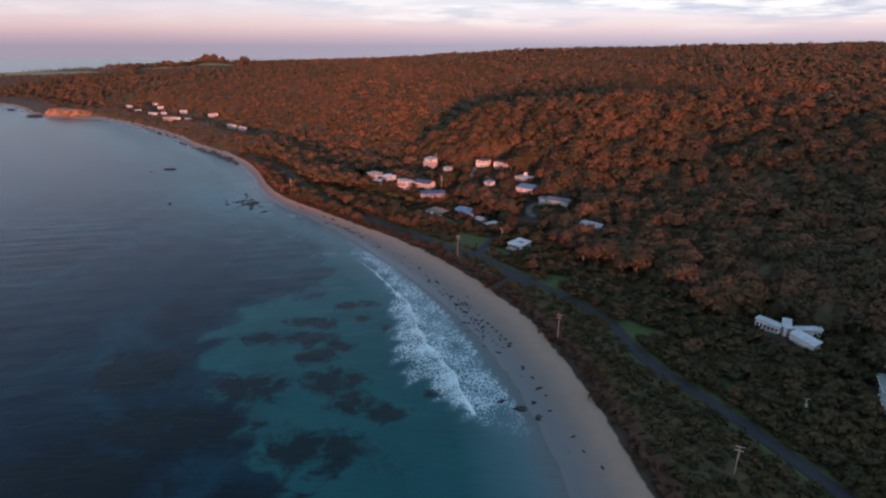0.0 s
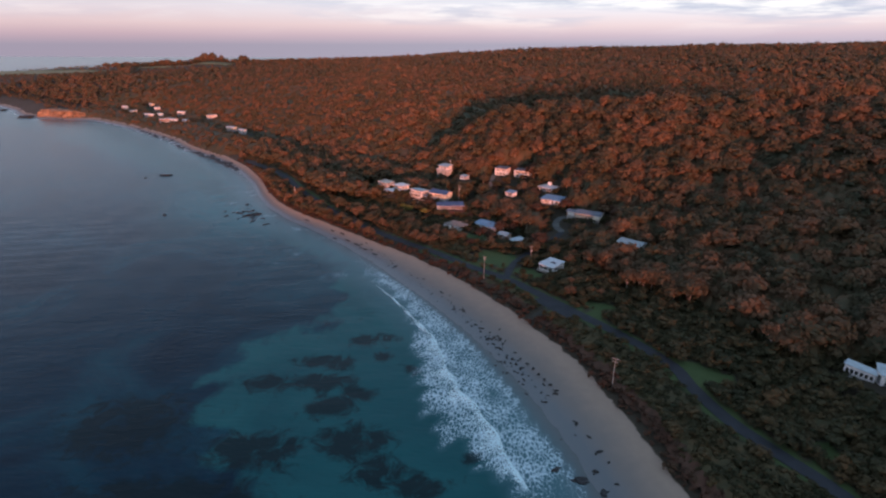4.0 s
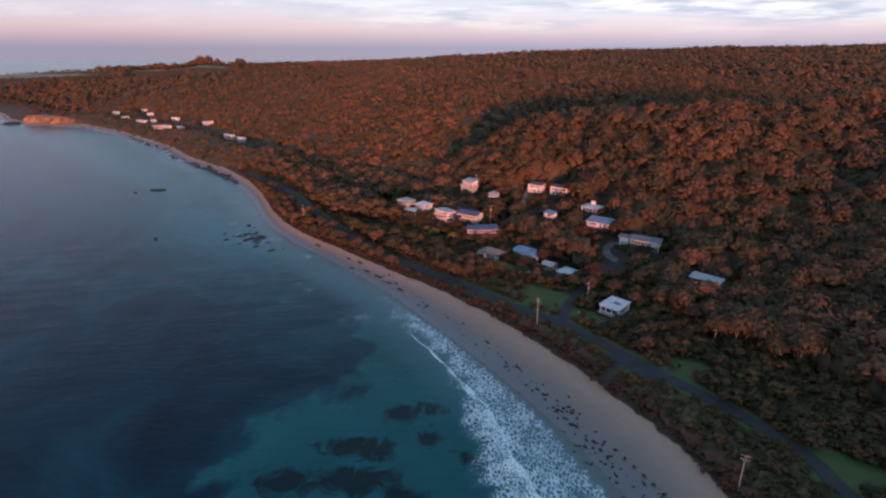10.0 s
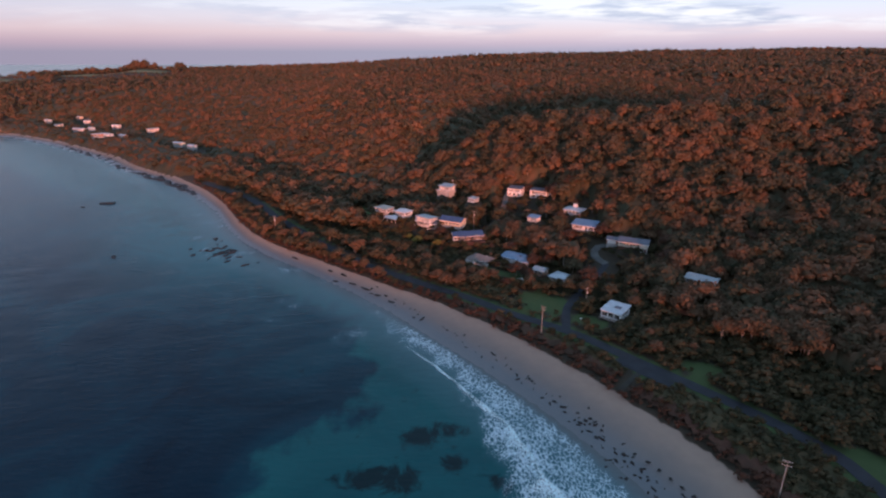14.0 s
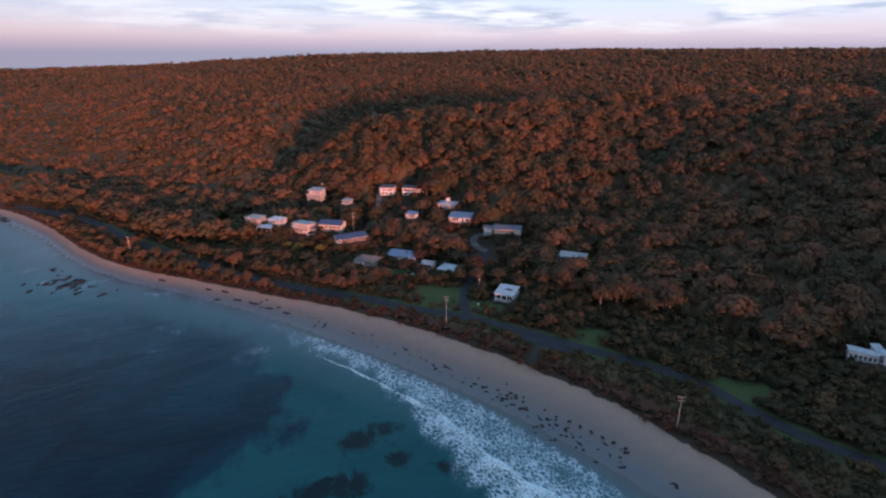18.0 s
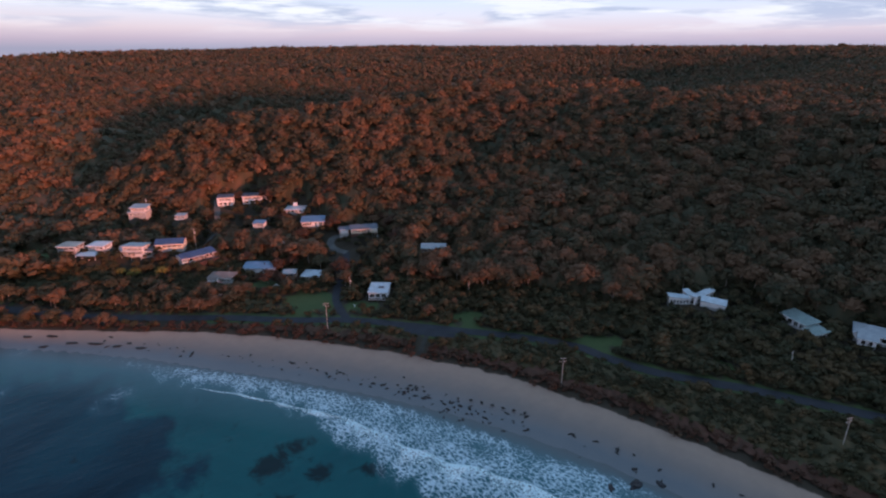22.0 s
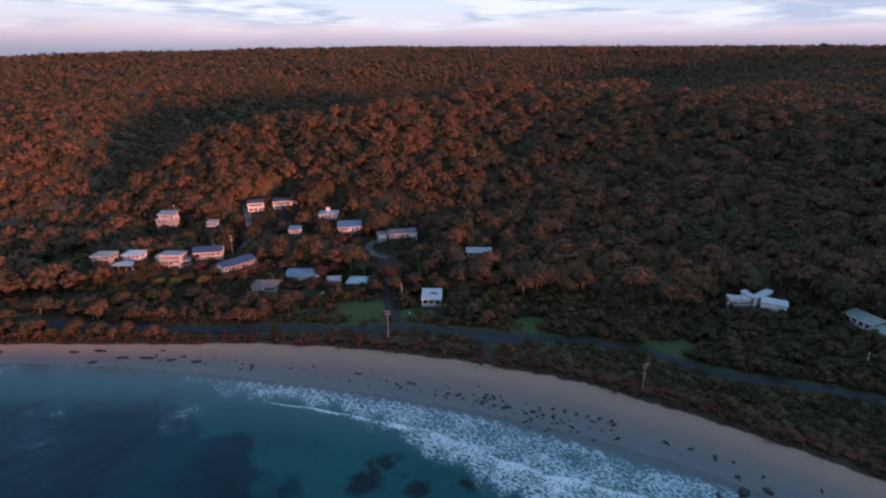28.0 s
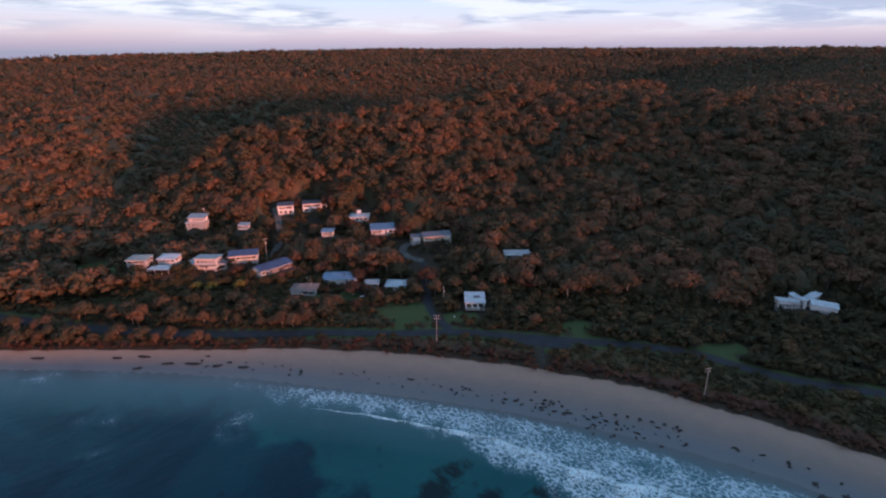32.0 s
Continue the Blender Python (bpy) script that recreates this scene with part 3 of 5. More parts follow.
foam += 0.22 * along * np.clip(1 - np.abs(within + 7) / 9, 0, 1) * np.clip(waves2(sp, 16, 12), 0, 1)
foam = np.clip(foam, 0, 1) + 0.36 * np.clip(waves2(sp, 34, 11) - 0.15, 0, 1) * (ssh > -42) * (sp[:, 1] > 262) * (sp[:, 1] < 430)
for x, y, a in [(-21, 252, 7), (-27, 249, 6), (-51, 277, 4), (-56, 284, 4), (-62, 318, 9), (-104, 341, 8), (-96, 336, 7), (-112, 352, 6), (-88, 347, 8), (-124, 372, 7), (-118, 395, 6), (-140, 420, 6)]:     # broken water over the reef
    foam = np.maximum(foam, 0.55 * np.exp(-((sp[:, 0] - x) ** 2 + (sp[:, 1] - y) ** 2) / a ** 2) * np.clip(0.7 + 0.6 * waves2(sp, 11, 13), 0, 1.2))
reef_line = np.array([(60, 0), (20, 60), (-14, 110), (-42, 150), (-42, 180), (-32, 194), (-17, 212), (-17, 232), (-24, 258), (-50, 290), (-110, 350), (-220, 470), (-600, 760)], float)
rd, rs = near_line(sp, reef_line)
reef = np.clip(0.4 + rs * rd / 27 + 0.30 * waves2(sp, 34, 21) + 0.15 * waves2(sp, 13, 23), 0, 1)
weed = np.zeros(len(sp))
for x, y, a, b in [(7, 193.5, 6, 4), (0, 191, 5, 4.2), (-5, 175, 5, 5), (-15, 177, 7, 4), (-8, 164, 9, 6), (3, 158, 6, 5), (-25, 163, 8, 6), (8, 180, 4, 3), (20, 172, 3, 3), (-4, 152, 8, 6), (7, 136, 10, 8), (26, 121, 7, 5), (40, 131, 4, 3), (16, 125, 9, 6), (-33, 111, 26, 12), (-20, 132, 14, 8), (-50, 90, 30, 14), (10, 104, 16, 9), (-60, 140, 20, 14), (-30, 60, 30, 16), (0, 80, 18, 12), (-70, 40, 40, 20)]:
    weed = np.maximum(weed, np.clip(1.5 - np.hypot((sp[:, 0] - x) / a, (sp[:, 1] - y) / b), 0, 1))
swell = 0.3 * np.exp(-((inside + 2.5) / 3.0) ** 2) * along + 0.08 * waves2(sp, 22, 31) * np.clip(-ssh / 20, 0, 1)
sea = mesh_object("sea", np.c_[sp, swell], sf, M_WATER, smooth=True, attrs={"shore": ssh, "reef": reef, "weed": weed, "foam": foam})
tagged(sea, "calm teal and dark blue sea with weed patches and lacy foam", "water", kind="structure")


# ---------------------------------------------------------------- road
def ribbon(line, width, lift, step=2.0):
    pts = [Vector(p) for p in line]
    dense = []
    for i in range(len(pts) - 1):
        p0, p1, p2, p3 = pts[max(i - 1, 0)], pts[i], pts[i + 1], pts[min(i + 2, len(pts) - 1)]
        n = max(2, int((p2 - p1).length / step))
        for k in range(n):
            t = k / n
            dense.append(0.5 * ((2 * p1) + (p2 - p0) * t + (2 * p0 - 5 * p1 + 4 * p2 - p3) * t * t + (3 * p1 - p0 - 3 * p2 + p3) * t ** 3))
    dense.append(pts[-1])
    cols = (-0.5, -0.25, 0.0, 0.25, 0.5)
    rows = []
    for i, p in enumerate(dense):
        a = (dense[min(i + 1, len(dense) - 1)] - dense[max(i - 1, 0)]).normalized()
        side = Vector((a.y, -a.x))
        rows.extend([tuple(p + side * width * c) for c in cols])
    xy = np.array(rows)
    z = ground_z(xy) + lift
    n, m = len(dense), len(cols)
    z = np.maximum(z.reshape(n, m), z.reshape(n, m).mean(1, keepdims=True)) + np.array([-0.03, 0.03, 0.05, 0.03, -0.03])
    i = np.arange(n * m).reshape(n, m)
    f = np.stack([i[:-1, :-1], i[1:, :-1], i[1:, 1:], i[:-1, 1:]], -1).reshape(-1, 4)
    return np.c_[xy, z.ravel()], f[:, ::-1]


road = mesh_object("road", *ribbon(ROAD, 4.3, 0.16), M_ASPHALT, smooth=True)
tagged(road, "narrow worn asphalt coast road along the dune", "road", kind="structure")
DRIVES = {"lane": [(55, 243), (60, 259), (70, 273), (81, 286), (88, 296)], "drive_loop": [(88, 296), (86, 303), (87, 310), (92, 312), (96, 309)], "lay_by": [(66, 221), (70, 216), (74, 210), (77, 205)], "track": [(71, 213), (66, 209), (61, 205)], "upper_lane": [(38, 350), (44, 357), (51, 365), (58, 382)]}
for k, line in DRIVES.items():
    ob = mesh_object("driveway", *ribbon(np.array(line, float), {"track": 1.8, "lay_by": 4.4, "drive_loop": 3.8}.get(k, 3.2), 0.14), M_ASPHALT if k in ("lane", "lay_by") else M_EARTH if k == "track" else M_GRAVEL, smooth=True)
    tagged(ob, "narrow dark side lane between scrub" if k == "lane" else "pale gravel lay-by and beach track beside the road" if k in ("track", "lay_by") else "grey gravel driveway curving between trees", "driveway", kind="structure")


# ---------------------------------------------------------------- plants
def ico(r, seed, squash=0.8, jitter=0.25):
    rnd = np.random.RandomState(seed)
    g = (1 + 5 ** 0.5) / 2
    v = np.array([(-1, g, 0), (1, g, 0), (-1, -g, 0), (1, -g, 0), (0, -1, g), (0, 1, g), (0, -1, -g), (0, 1, -g), (g, 0, -1), (g, 0, 1), (-g, 0, -1), (-g, 0, 1)], float)
    f = np.array([(0, 11, 5), (0, 5, 1), (0, 1, 7), (0, 7, 10), (0, 10, 11), (1, 5, 9), (5, 11, 4), (11, 10, 2), (10, 7, 6), (7, 1, 8), (3, 9, 4), (3, 4, 2), (3, 2, 6), (3, 6, 8), (3, 8, 9), (4, 9, 5), (2, 4, 11), (6, 2, 10), (8, 6, 7), (9, 8, 1)])
    v /= np.linalg.norm(v[0])
    v *= 1 + jitter * (rnd.rand(12, 1) * 2 - 1)
    return v * (r, r, r * squash), f


def cards(centre, r, n, size, rnd, squash=0.8):
    """n bent leaf sprays on a clump's skin, facing outwards and up."""
    d = rnd.normal(size=(n, 3))
    d[:, 2] = np.abs(d[:, 2]) * 1.2 - 0.35
    d /= np.linalg.norm(d, axis=1, keepdims=True)
    c = centre + d * (r, r, r * squash) * rnd.uniform(0.72, 1.22, (n, 1))
    nrm = d + rnd.normal(size=(n, 3)) * 0.38 + (0, 0, 0.05)
    nrm /= np.linalg.norm(nrm, axis=1, keepdims=True)
    a = np.cross(nrm, rnd.normal(size=(n, 3)))
    a /= np.linalg.norm(a, axis=1, keepdims=True)
    b = np.cross(nrm, a)
    s = size * rnd.uniform(0.6, 1.35, (n, 1))
    v = np.stack([c - a * s, c - b * s * 0.7 + nrm * s * 0.2, c + a * s, c + b * s * 0.7 + nrm * s * 0.2], 1).reshape(-1, 3)
    return v, np.arange(4 * n).reshape(n, 4)


def crown(seed, radius, height, clumps, leaves, leaf, core=True, flat=0.75):
    """A crown of leaf clumps round a few limbs, its base at z = 0, uneven and open between the clumps."""
    rnd = np.random.RandomState(seed)
    pieces, tips = [], []
    for k in range(clumps):
        a = 2.4 * k + rnd.uniform(-0.4, 0.4)
        low = k / max(1, clumps - 1)
        out = radius * 0.66 * min(1.0, 1.25 * low ** 0.6) * rnd.uniform(0.8, 1.12)
        r = radius * rnd.uniform(0.50, 0.64) * (1.3 if clumps < 4 else 1)
        c = np.array([math.cos(a) * out, math.sin(a) * out, height * (0.74 - 0.36 * low + rnd.uniform(-0.08, 0.08))])
        tips.append(c)
        if core:
            v, f = ico(r * 0.66, seed * 31 + k, flat, 0.3)
            pieces.append((v + c, f))
        if leaves:
            pieces.append(cards(c, r, leaves, leaf, rnd, flat))
    return join_arrays(pieces), tips


def scatter(protos, places, scales, turns, rnd):
    """All copies of the prototypes as one set of arrays."""
    pick = rnd.randint(0, len(protos), len(places))
    pieces, own, tree = [], [], rnd.rand(len(places)) ** 1.5
    for k, (v, fs) in enumerate(protos):
        m = np.where(pick == k)[0]
        if not len(m):
            continue
        c, s = np.cos(turns[m])[:, None], np.sin(turns[m])[:, None]
        sx = scales[m][:, None] if scales.ndim == 1 else scales[m, :1]
        sz = sx if scales.ndim == 1 else scales[m, 1:]
        x, y = v[:, 0][None] * sx, v[:, 1][None] * sx
        w = np.stack([c * x - s * y + places[m, :1], s * x + c * y + places[m, 1:2], v[:, 2][None] * sz + places[m, 2:3]], -1).reshape(-1, 3)
        own.append(np.repeat(tree[m], len(v)))
        off = (np.arange(len(m)) * len(v))[:, None, None]
        pieces.append((w, [(f[None] + off).reshape(-1, f.shape[1]) for f in fs]))
    return (*join_arrays(pieces), np.concatenate(own))


EYE0 = np.array([20.0, 50.0])


def grid_places(x0, x1, y0, y1, step, seed):
    rnd = np.random.RandomState(seed)
    xs, ys = np.arange(x0, x1, step), np.arange(y0, y1, step * 0.87)
    gx, gy = np.meshgrid(xs, ys)
    gx = gx + (np.arange(len(ys)) % 2)[:, None] * step / 2
    p = np.stack([gx.ravel(), gy.ravel()], 1) + rnd.uniform(-0.42, 0.42, (gx.size, 2)) * step
    return p, rnd


def seen_side(p):
    """Within the sweep that the flight looks over, with a margin."""
    az = np.degrees(np.arctan2(p[:, 0] - EYE0[0], p[:, 1] - EYE0[1]))
    return (az > -52) & (az < 100)


HOUSE_XY = np.array([(x, y) for x, y, _, _ in PLOTS.values()] + [(x, y) for x, y, _, _ in FAR_PLOTS] + [(x + 8, y - 11) for x, y, _, _ in FAR_PLOTS] + [(x + 15, y - 22) for x, y, _, _ in FAR_PLOTS] , float)
HOUSE_XY = np.concatenate([HOUSE_XY, [(PLOTS[k][0] - 0.25 * q, PLOTS[k][1] - 0.97 * q) for k, q in (("L", 8), ("L", 15), ("M", 8), ("M", 15), ("K", 8), ("N", 7), ("O", 8), ("P", 8), ("P", 13), ("W", 6), ("X", 7), ("H", 6), ("A", 6))], [(160, 117), (153, 114), (166, 100), (150, 160), (166, 142), (171, 147), (162, 148), (158, 140), (163, 112), (84, 291), (80, 284), (90, 300)]])
DRIVE_LINES = [np.array(v, float) for v in DRIVES.values()]


def clear_of(p, gap):
    ok = near_line(p, ROAD)[0] > 3.4 + gap
    for line in DRIVE_LINES:
        ok &= near_line(p, line)[0] > 2.4 + gap
    ok &= lawn_of(p) < 0.5
    return ok


def house_gap(p):
    return np.min(np.hypot(p[:, None, 0] - HOUSE_XY[None, :, 0], p[:, None, 1] - HOUSE_XY[None, :, 1]), 1)


def low_of(p):
    """Heath, not forest, grows below the fields of the headland."""
    k = 1 - 0.3 * np.clip((-60 - p[:, 0]) / 120, 0, 1)
    k = np.where((p[:, 1] > 560) & (shore_of(p) < 75), 0.42, k)
    for x, y, a, b in FIELDS:
        away = np.array([x, y]) - EYE0
        far = np.hypot(*away)
        u = (p - EYE0) @ (away / far)
        v = (p - EYE0) @ (np.array([away[1], -away[0]]) / far)
        k = np.where((u > far - 330) & (u < far + (500 if a > 140 else b)) & (np.abs(v) < a * 0.95), 0.3, k)
    return k


def forest(name, label, p, rnd, protos, height, mat, trunk=None, kind="stuff"):
    z = ground_z(p)
    lower = low_of(p)
    size = height[0] + (height[1] - height[0]) * rnd.rand(len(p)) ** 1.5
    size = size * lower
    spread = size * rnd.uniform(0.75, 1.35, len(p))
    v, f, tone = scatter(protos, np.c_[p, z], np.stack([spread, size], 1), rnd.uniform(0, 6.28, len(p)), rnd)
    ob = mesh_object(name, v, f, mat, attrs={"tone": tone})
    tagged(ob, label, "trees", kind=kind)
    if trunk:
        v, f, _ = scatter(trunk, np.c_[p, z - 0.2], np.stack([size, size], 1), rnd.uniform(0, 6.28, len(p)), rnd)
        t = mesh_object("trunks", v, f, M_BARK, ob, smooth=True)
        tagged(t, "pale bare gum trunks and limbs", kind="stuff")
    return ob


def unit_crown(seed, clumps, leaves, leaf, lift=0.3, width=0.36, **kw):
    """A crown for a tree one metre tall: it begins at the height lift."""
    (v, f), tips = crown(seed, width, 1 - lift, clumps, leaves, leaf, **kw)
    return (v + (0, 0, lift), f), [t + (0, 0, lift) for t in tips]


def unit_trunk(tips, seed):
    rnd = np.random.RandomState(seed)
    fork = np.array([rnd.uniform(-0.04, 0.04), rnd.uniform(-0.04, 0.04), 0.32])
    pieces = [tube_arrays([(0, 0, 0), fork * (0.4, 0.4, 0.5), fork], [0.026, 0.02, 0.017], 5)]
    for t in tips[:4]:
        mid = fork * 0.45 + t * 0.55 + rnd.uniform(-0.03, 0.03, 3)
        pieces.append(tube_arrays([fork, mid, t + (0, 0, 0.02)], [0.014, 0.01, 0.005], 4))
    return join_arrays(pieces)


NEAR = [unit_crown(40 + k, 11, 34, 0.050, lift=0.22, width=0.40 + 0.02 * (k % 3), flat=0.62 + 0.06 * (k % 4)) for k in range(9)]
MID = [unit_crown(60 + k, 7, 14, 0.082, lift=0.14, width=0.46, flat=0.7) for k in range(7)]
FAR = [unit_crown(80 + k, 3, 8, 0.17, lift=0.0, width=0.62, flat=0.7) for k in range(5)]
TRUNKS = [unit_trunk(t, 7 + k) for k, (_, t) in enumerate(NEAR)]

# hillside close to the village
p, rnd = grid_places(20, 330, 60, 470, 6.3, 1)
d = shore_of(p)
m = (d > 82) & clear_of(p, 2) & (house_gap(p) > 10.5) & (np.hypot(p[:, 0] - 20, p[:, 1] - 50) < 430) & seen_side(p)
thin = rnd.rand(len(p)) < np.clip((d - 40) / 70, 0.5, 1.0)
forest("hillside_forest", "dense eucalypt forest climbing the hillside behind the village", p[m & thin], rnd, [c for c, _ in NEAR], (7.5, 14.0), M_LEAF, TRUNKS)
near_mask_r = 430
# middle distance
p, rnd = grid_places(-560, 900, 60, 1050, 7.3, 2)
d, r = shore_of(p), np.hypot(p[:, 0] - 20, p[:, 1] - 50)
inner = (p[:, 0] > 20) & (p[:, 0] < 330) & (p[:, 1] > 60) & (p[:, 1] < 470) & (r < near_mask_r)
m = (d > np.interp(p[:, 1], [330, 380, 500], [34, 20, 10])) & ~inner & (r < 1000) & seen_side(p) & clear_of(p, 3) & (house_gap(p) > 11) & (field_of(p) < 0.5)
m &= ~((d < np.interp(p[:, 1], [310, 340, 380], [90, 48, 20])) & (p[:, 1] < 400))
forest("valley_forest", "eucalypt forest over the valley and the far slopes", p[m], rnd, [c for c, _ in MID], (8.0, 13.0), M_LEAF)
# distance
for n, (r0, r1, stp) in enumerate(((1000, 1700, 15), (1700, 3600, 30))):
    p, rnd = grid_places(-2600, 3600, -100, 3600, stp, 3 + n)
    r = np.hypot(p[:, 0] - 20, p[:, 1] - 50)
    m = (shore_of(p) > 30) & (r >= r0) & (r < r1) & seen_side(p) & (field_of(p) < 0.5)
    k = stp / 13
    forest("far_forest", "forest canopy on the far plateau", p[m], rnd, [c for c, _ in FAR], (11.5 * k ** 0.4, 14 * k ** 0.4), M_LEAF)

# shrubs that close the forest floor between the crowns
def understorey(xs, ys, mask, low, high, seed):
    p, f = sheet(xs, ys)
    rnd = np.random.RandomState(seed)
    p = p + rnd.uniform(-0.35, 0.35, p.shape) * (xs[1] - xs[0])
    z = ground_z(p) + rnd.uniform(low, high, len(p)) * low_of(p)
    ok = mask(p)
    z = np.where(ok, z, ground_z(p) - 1.0)
    f = f[ok[f].any(1)]
    tri = np.concatenate([f[:, [0, 1, 2]], f[:, [0, 2, 3]]])
    ob = mesh_object("understorey", np.c_[p, z], tri, M_LEAF, attrs={"tone": rnd.uniform(0, 0.6, len(p))})
    tagged(ob, "dense olive and russet shrubs under the eucalypts", "shrubs", kind="stuff")


def forest_floor(p):
    return (shore_of(p) > 84) & clear_of(p, 3.5) & (house_gap(p) > 12)


understorey(np.arange(20, 345, 2.6), np.arange(60, 480, 2.6), forest_floor, 4.0, 8.2, 71)
understorey(np.arange(-560, 900, 5.5), np.arange(60, 1050, 5.5), lambda p: (forest_floor(p) | ((p[:, 1] > 430) & (shore_of(p) > np.interp(p[:, 1], [500, 530], [40, 9])) & clear_of(p, 1.0) & (house_gap(p) > 12))) & ((p[:, 0] < 18) | (p[:, 0] > 340) | (p[:, 1] > 475)) & (field_of(p) < 0.5) & seen_side(p), 4.6, 8.4, 72)

# low heath that closes the dune between the bushes
p, f = sheet(np.arange(-170, 200, 1.5), np.arange(0, 520, 1.5))
rnd = np.random.RandomState(77)
p = p + rnd.uniform(-0.5, 0.5, p.shape)
d = beach_of(p, shore_of(p))
ok = (d > 21) & (d < 90) & clear_of(p, 0.9) & (house_gap(p) > 8)
f = f[ok[f].all(1)]
top = np.c_[p, ground_z(p) + np.where(ok, rnd.uniform(0.3, 1.3, len(p)), 0)]
tones = rnd.rand(len(p)) ** 1.5
edge_d = d[f].mean(1) + 1.5 * waves2(p[f[:, 0]], 11, 61)
for name, pick, mat, label in (("dune_heath", edge_d >= 26.5, M_SCRUB, "low olive heath covering the dune between bushes"), ("rusty_heath", edge_d < 26.5, M_RUSTLEAF, "low rusty heath along the top of the beach")):
    g = f[pick]
    heath = mesh_object(name, top, np.concatenate([g[:, [0, 1, 2]], g[:, [0, 2, 3]]]), mat, attrs={"tone": tones})
    tagged(heath, label, "scrub", kind="stuff")
# low scrub between the beach and the houses
BUSH = [unit_crown(140 + k, 6, 20, 0.085, lift=0.04, width=0.60, flat=0.72) for k in range(7)]
SCRUB = [unit_crown(120 + k, 4, 8, 0.16, lift=0.0, width=0.75, flat=0.75) for k in range(6)]
p, rnd = grid_places(-170, 200, 0, 520, 2.5, 9)
d = beach_of(p, shore_of(p)) + 1.2 * waves2(p, 17, 4)
m = (d > 19.5) & (d < 120) & clear_of(p, 0.2) & (house_gap(p) > 7.0)
rust = d < 25.5 + 3.0 * np.clip((p[:, 1] - 180) / 100, 0, 1.4) + 2.0 * waves2(p, 30, 6)
ob = forest("dune_scrub", "low dark green coastal scrub covering the dune", p[m & ~rust], rnd, [c for c, _ in SCRUB], (1.0, 2.5), M_SCRUB)
ob["category"] = "scrub"
ob = forest("beach_edge_scrub", "rusty brown scrub along the top of the beach", p[m & rust], rnd, [c for c, _ in SCRUB], (0.9, 2.3), M_RUSTLEAF)
ob["category"] = "scrub"


# thicket of taller bushes on both sides of the road
p, rnd = grid_places(-120, 215, 60, 380, 3.7, 19)
d = shore_of(p)
road_gap, road_side = near_line(p, ROAD)
spots = np.array([(q[0], q[1]) for q in PLOTS.values()])
gap = np.min(np.hypot(p[:, None, 0] - spots[None, :, 0], p[:, None, 1] - spots[None, :, 1]), 1)
m = (d > 48) & (d < 112) & (road_side < 0) & clear_of(p, 0.5) & (gap > 8.2) & (p[:, 1] < 262)
ob = forest("coastal_thicket", "dense olive and russet thicket between road and forest", p[m], rnd, [c for c, _ in BUSH], (2.2, 5.4), M_SCRUB)
ob["category"] = "shrubs"
p, rnd = grid_places(-150, 200, 20, 470, 4.2, 20)
d = beach_of(p, shore_of(p))
m = (d > 27 - 5 * (p[:, 1] > 285)) & (d < 62) & (near_line(p, ROAD)[1] > 0) & clear_of(p, 0.3) & (rnd.rand(len(p)) < 0.75)
ob = forest("dune_bushes", "rounded olive and brown bushes on the dune", p[m], rnd, [c for c, _ in BUSH], (1.6, 3.8), M_SCRUB)
ob["category"] = "shrubs"

# taller trees that crowd the road towards the far end of the beach
p, rnd = grid_places(-190, 40, 285, 520, 4.6, 23)
d = beach_of(p, shore_of(p))
m = (d > 23) & (d < 75) & clear_of(p, 0.4) & (house_gap(p) > 11) & (p[:, 0] < 320 - p[:, 1])
forest("shore_trees", "russet and olive trees crowding the coast road", p[m], rnd, [c for c, _ in NEAR], (3.4, 7.4), M_LEAF, TRUNKS)


# ---------------------------------------------------------------- houses
def thing(name, label, category, x, y, z, turn=0.0, group=""):
    e = new(name)
    e.matrix_basis = pose(x, y, z, 0, 0, turn)
    return tagged(e, label, category, group)


def wall_panel(u0, u1, z1, openings=(), peak=(), thick=0.16):
    """A wall in the xz plane, its outside towards -y, with openings right through it and an optional peak on top."""
    bm = bmesh.new()
    us = sorted({u0, u1, *(o[0] for o in openings), *(o[1] for o in openings)})
    zs = sorted({0.0, z1, *(o[2] for o in openings), *(o[3] for o in openings)})

    def face(*pts):
        bm.faces.new([bm.verts.new(p) for p in pts])
    for a, b in zip(us[:-1], us[1:]):
        for c, d in zip(zs[:-1], zs[1:]):
            if any(o[0] <= a and b <= o[1] and o[2] <= c and d <= o[3] for o in openings):
                continue
            face((a, 0, c), (b, 0, c), (b, 0, d), (a, 0, d))
            face((a, thick, c), (a, thick, d), (b, thick, d), (b, thick, c))
    for a, b, c, d, *_ in openings:
        for p, q in (((a, c), (b, c)), ((b, c), (b, d)), ((b, d), (a, d)), ((a, d), (a, c))):
            face((p[0], 0, p[1]), (p[0], thick, p[1]), (q[0], thick, q[1]), (q[0], 0, q[1]))
    for a, c in ((u0, 0), (u1, 0)):
        face((a, 0, 0), (a, thick, 0), (a, thick, z1), (a, 0, z1))
    if peak:
        face((u0, 0, z1), (u1, 0, z1), *((u, 0, z) for u, z in reversed(peak)))
        face((u0, thick, z1), *((u, thick, z) for u, z in peak), (u1, thick, z1))
    bmesh.ops.remove_doubles(bm, verts=bm.verts, dist=0.001)
    return bm


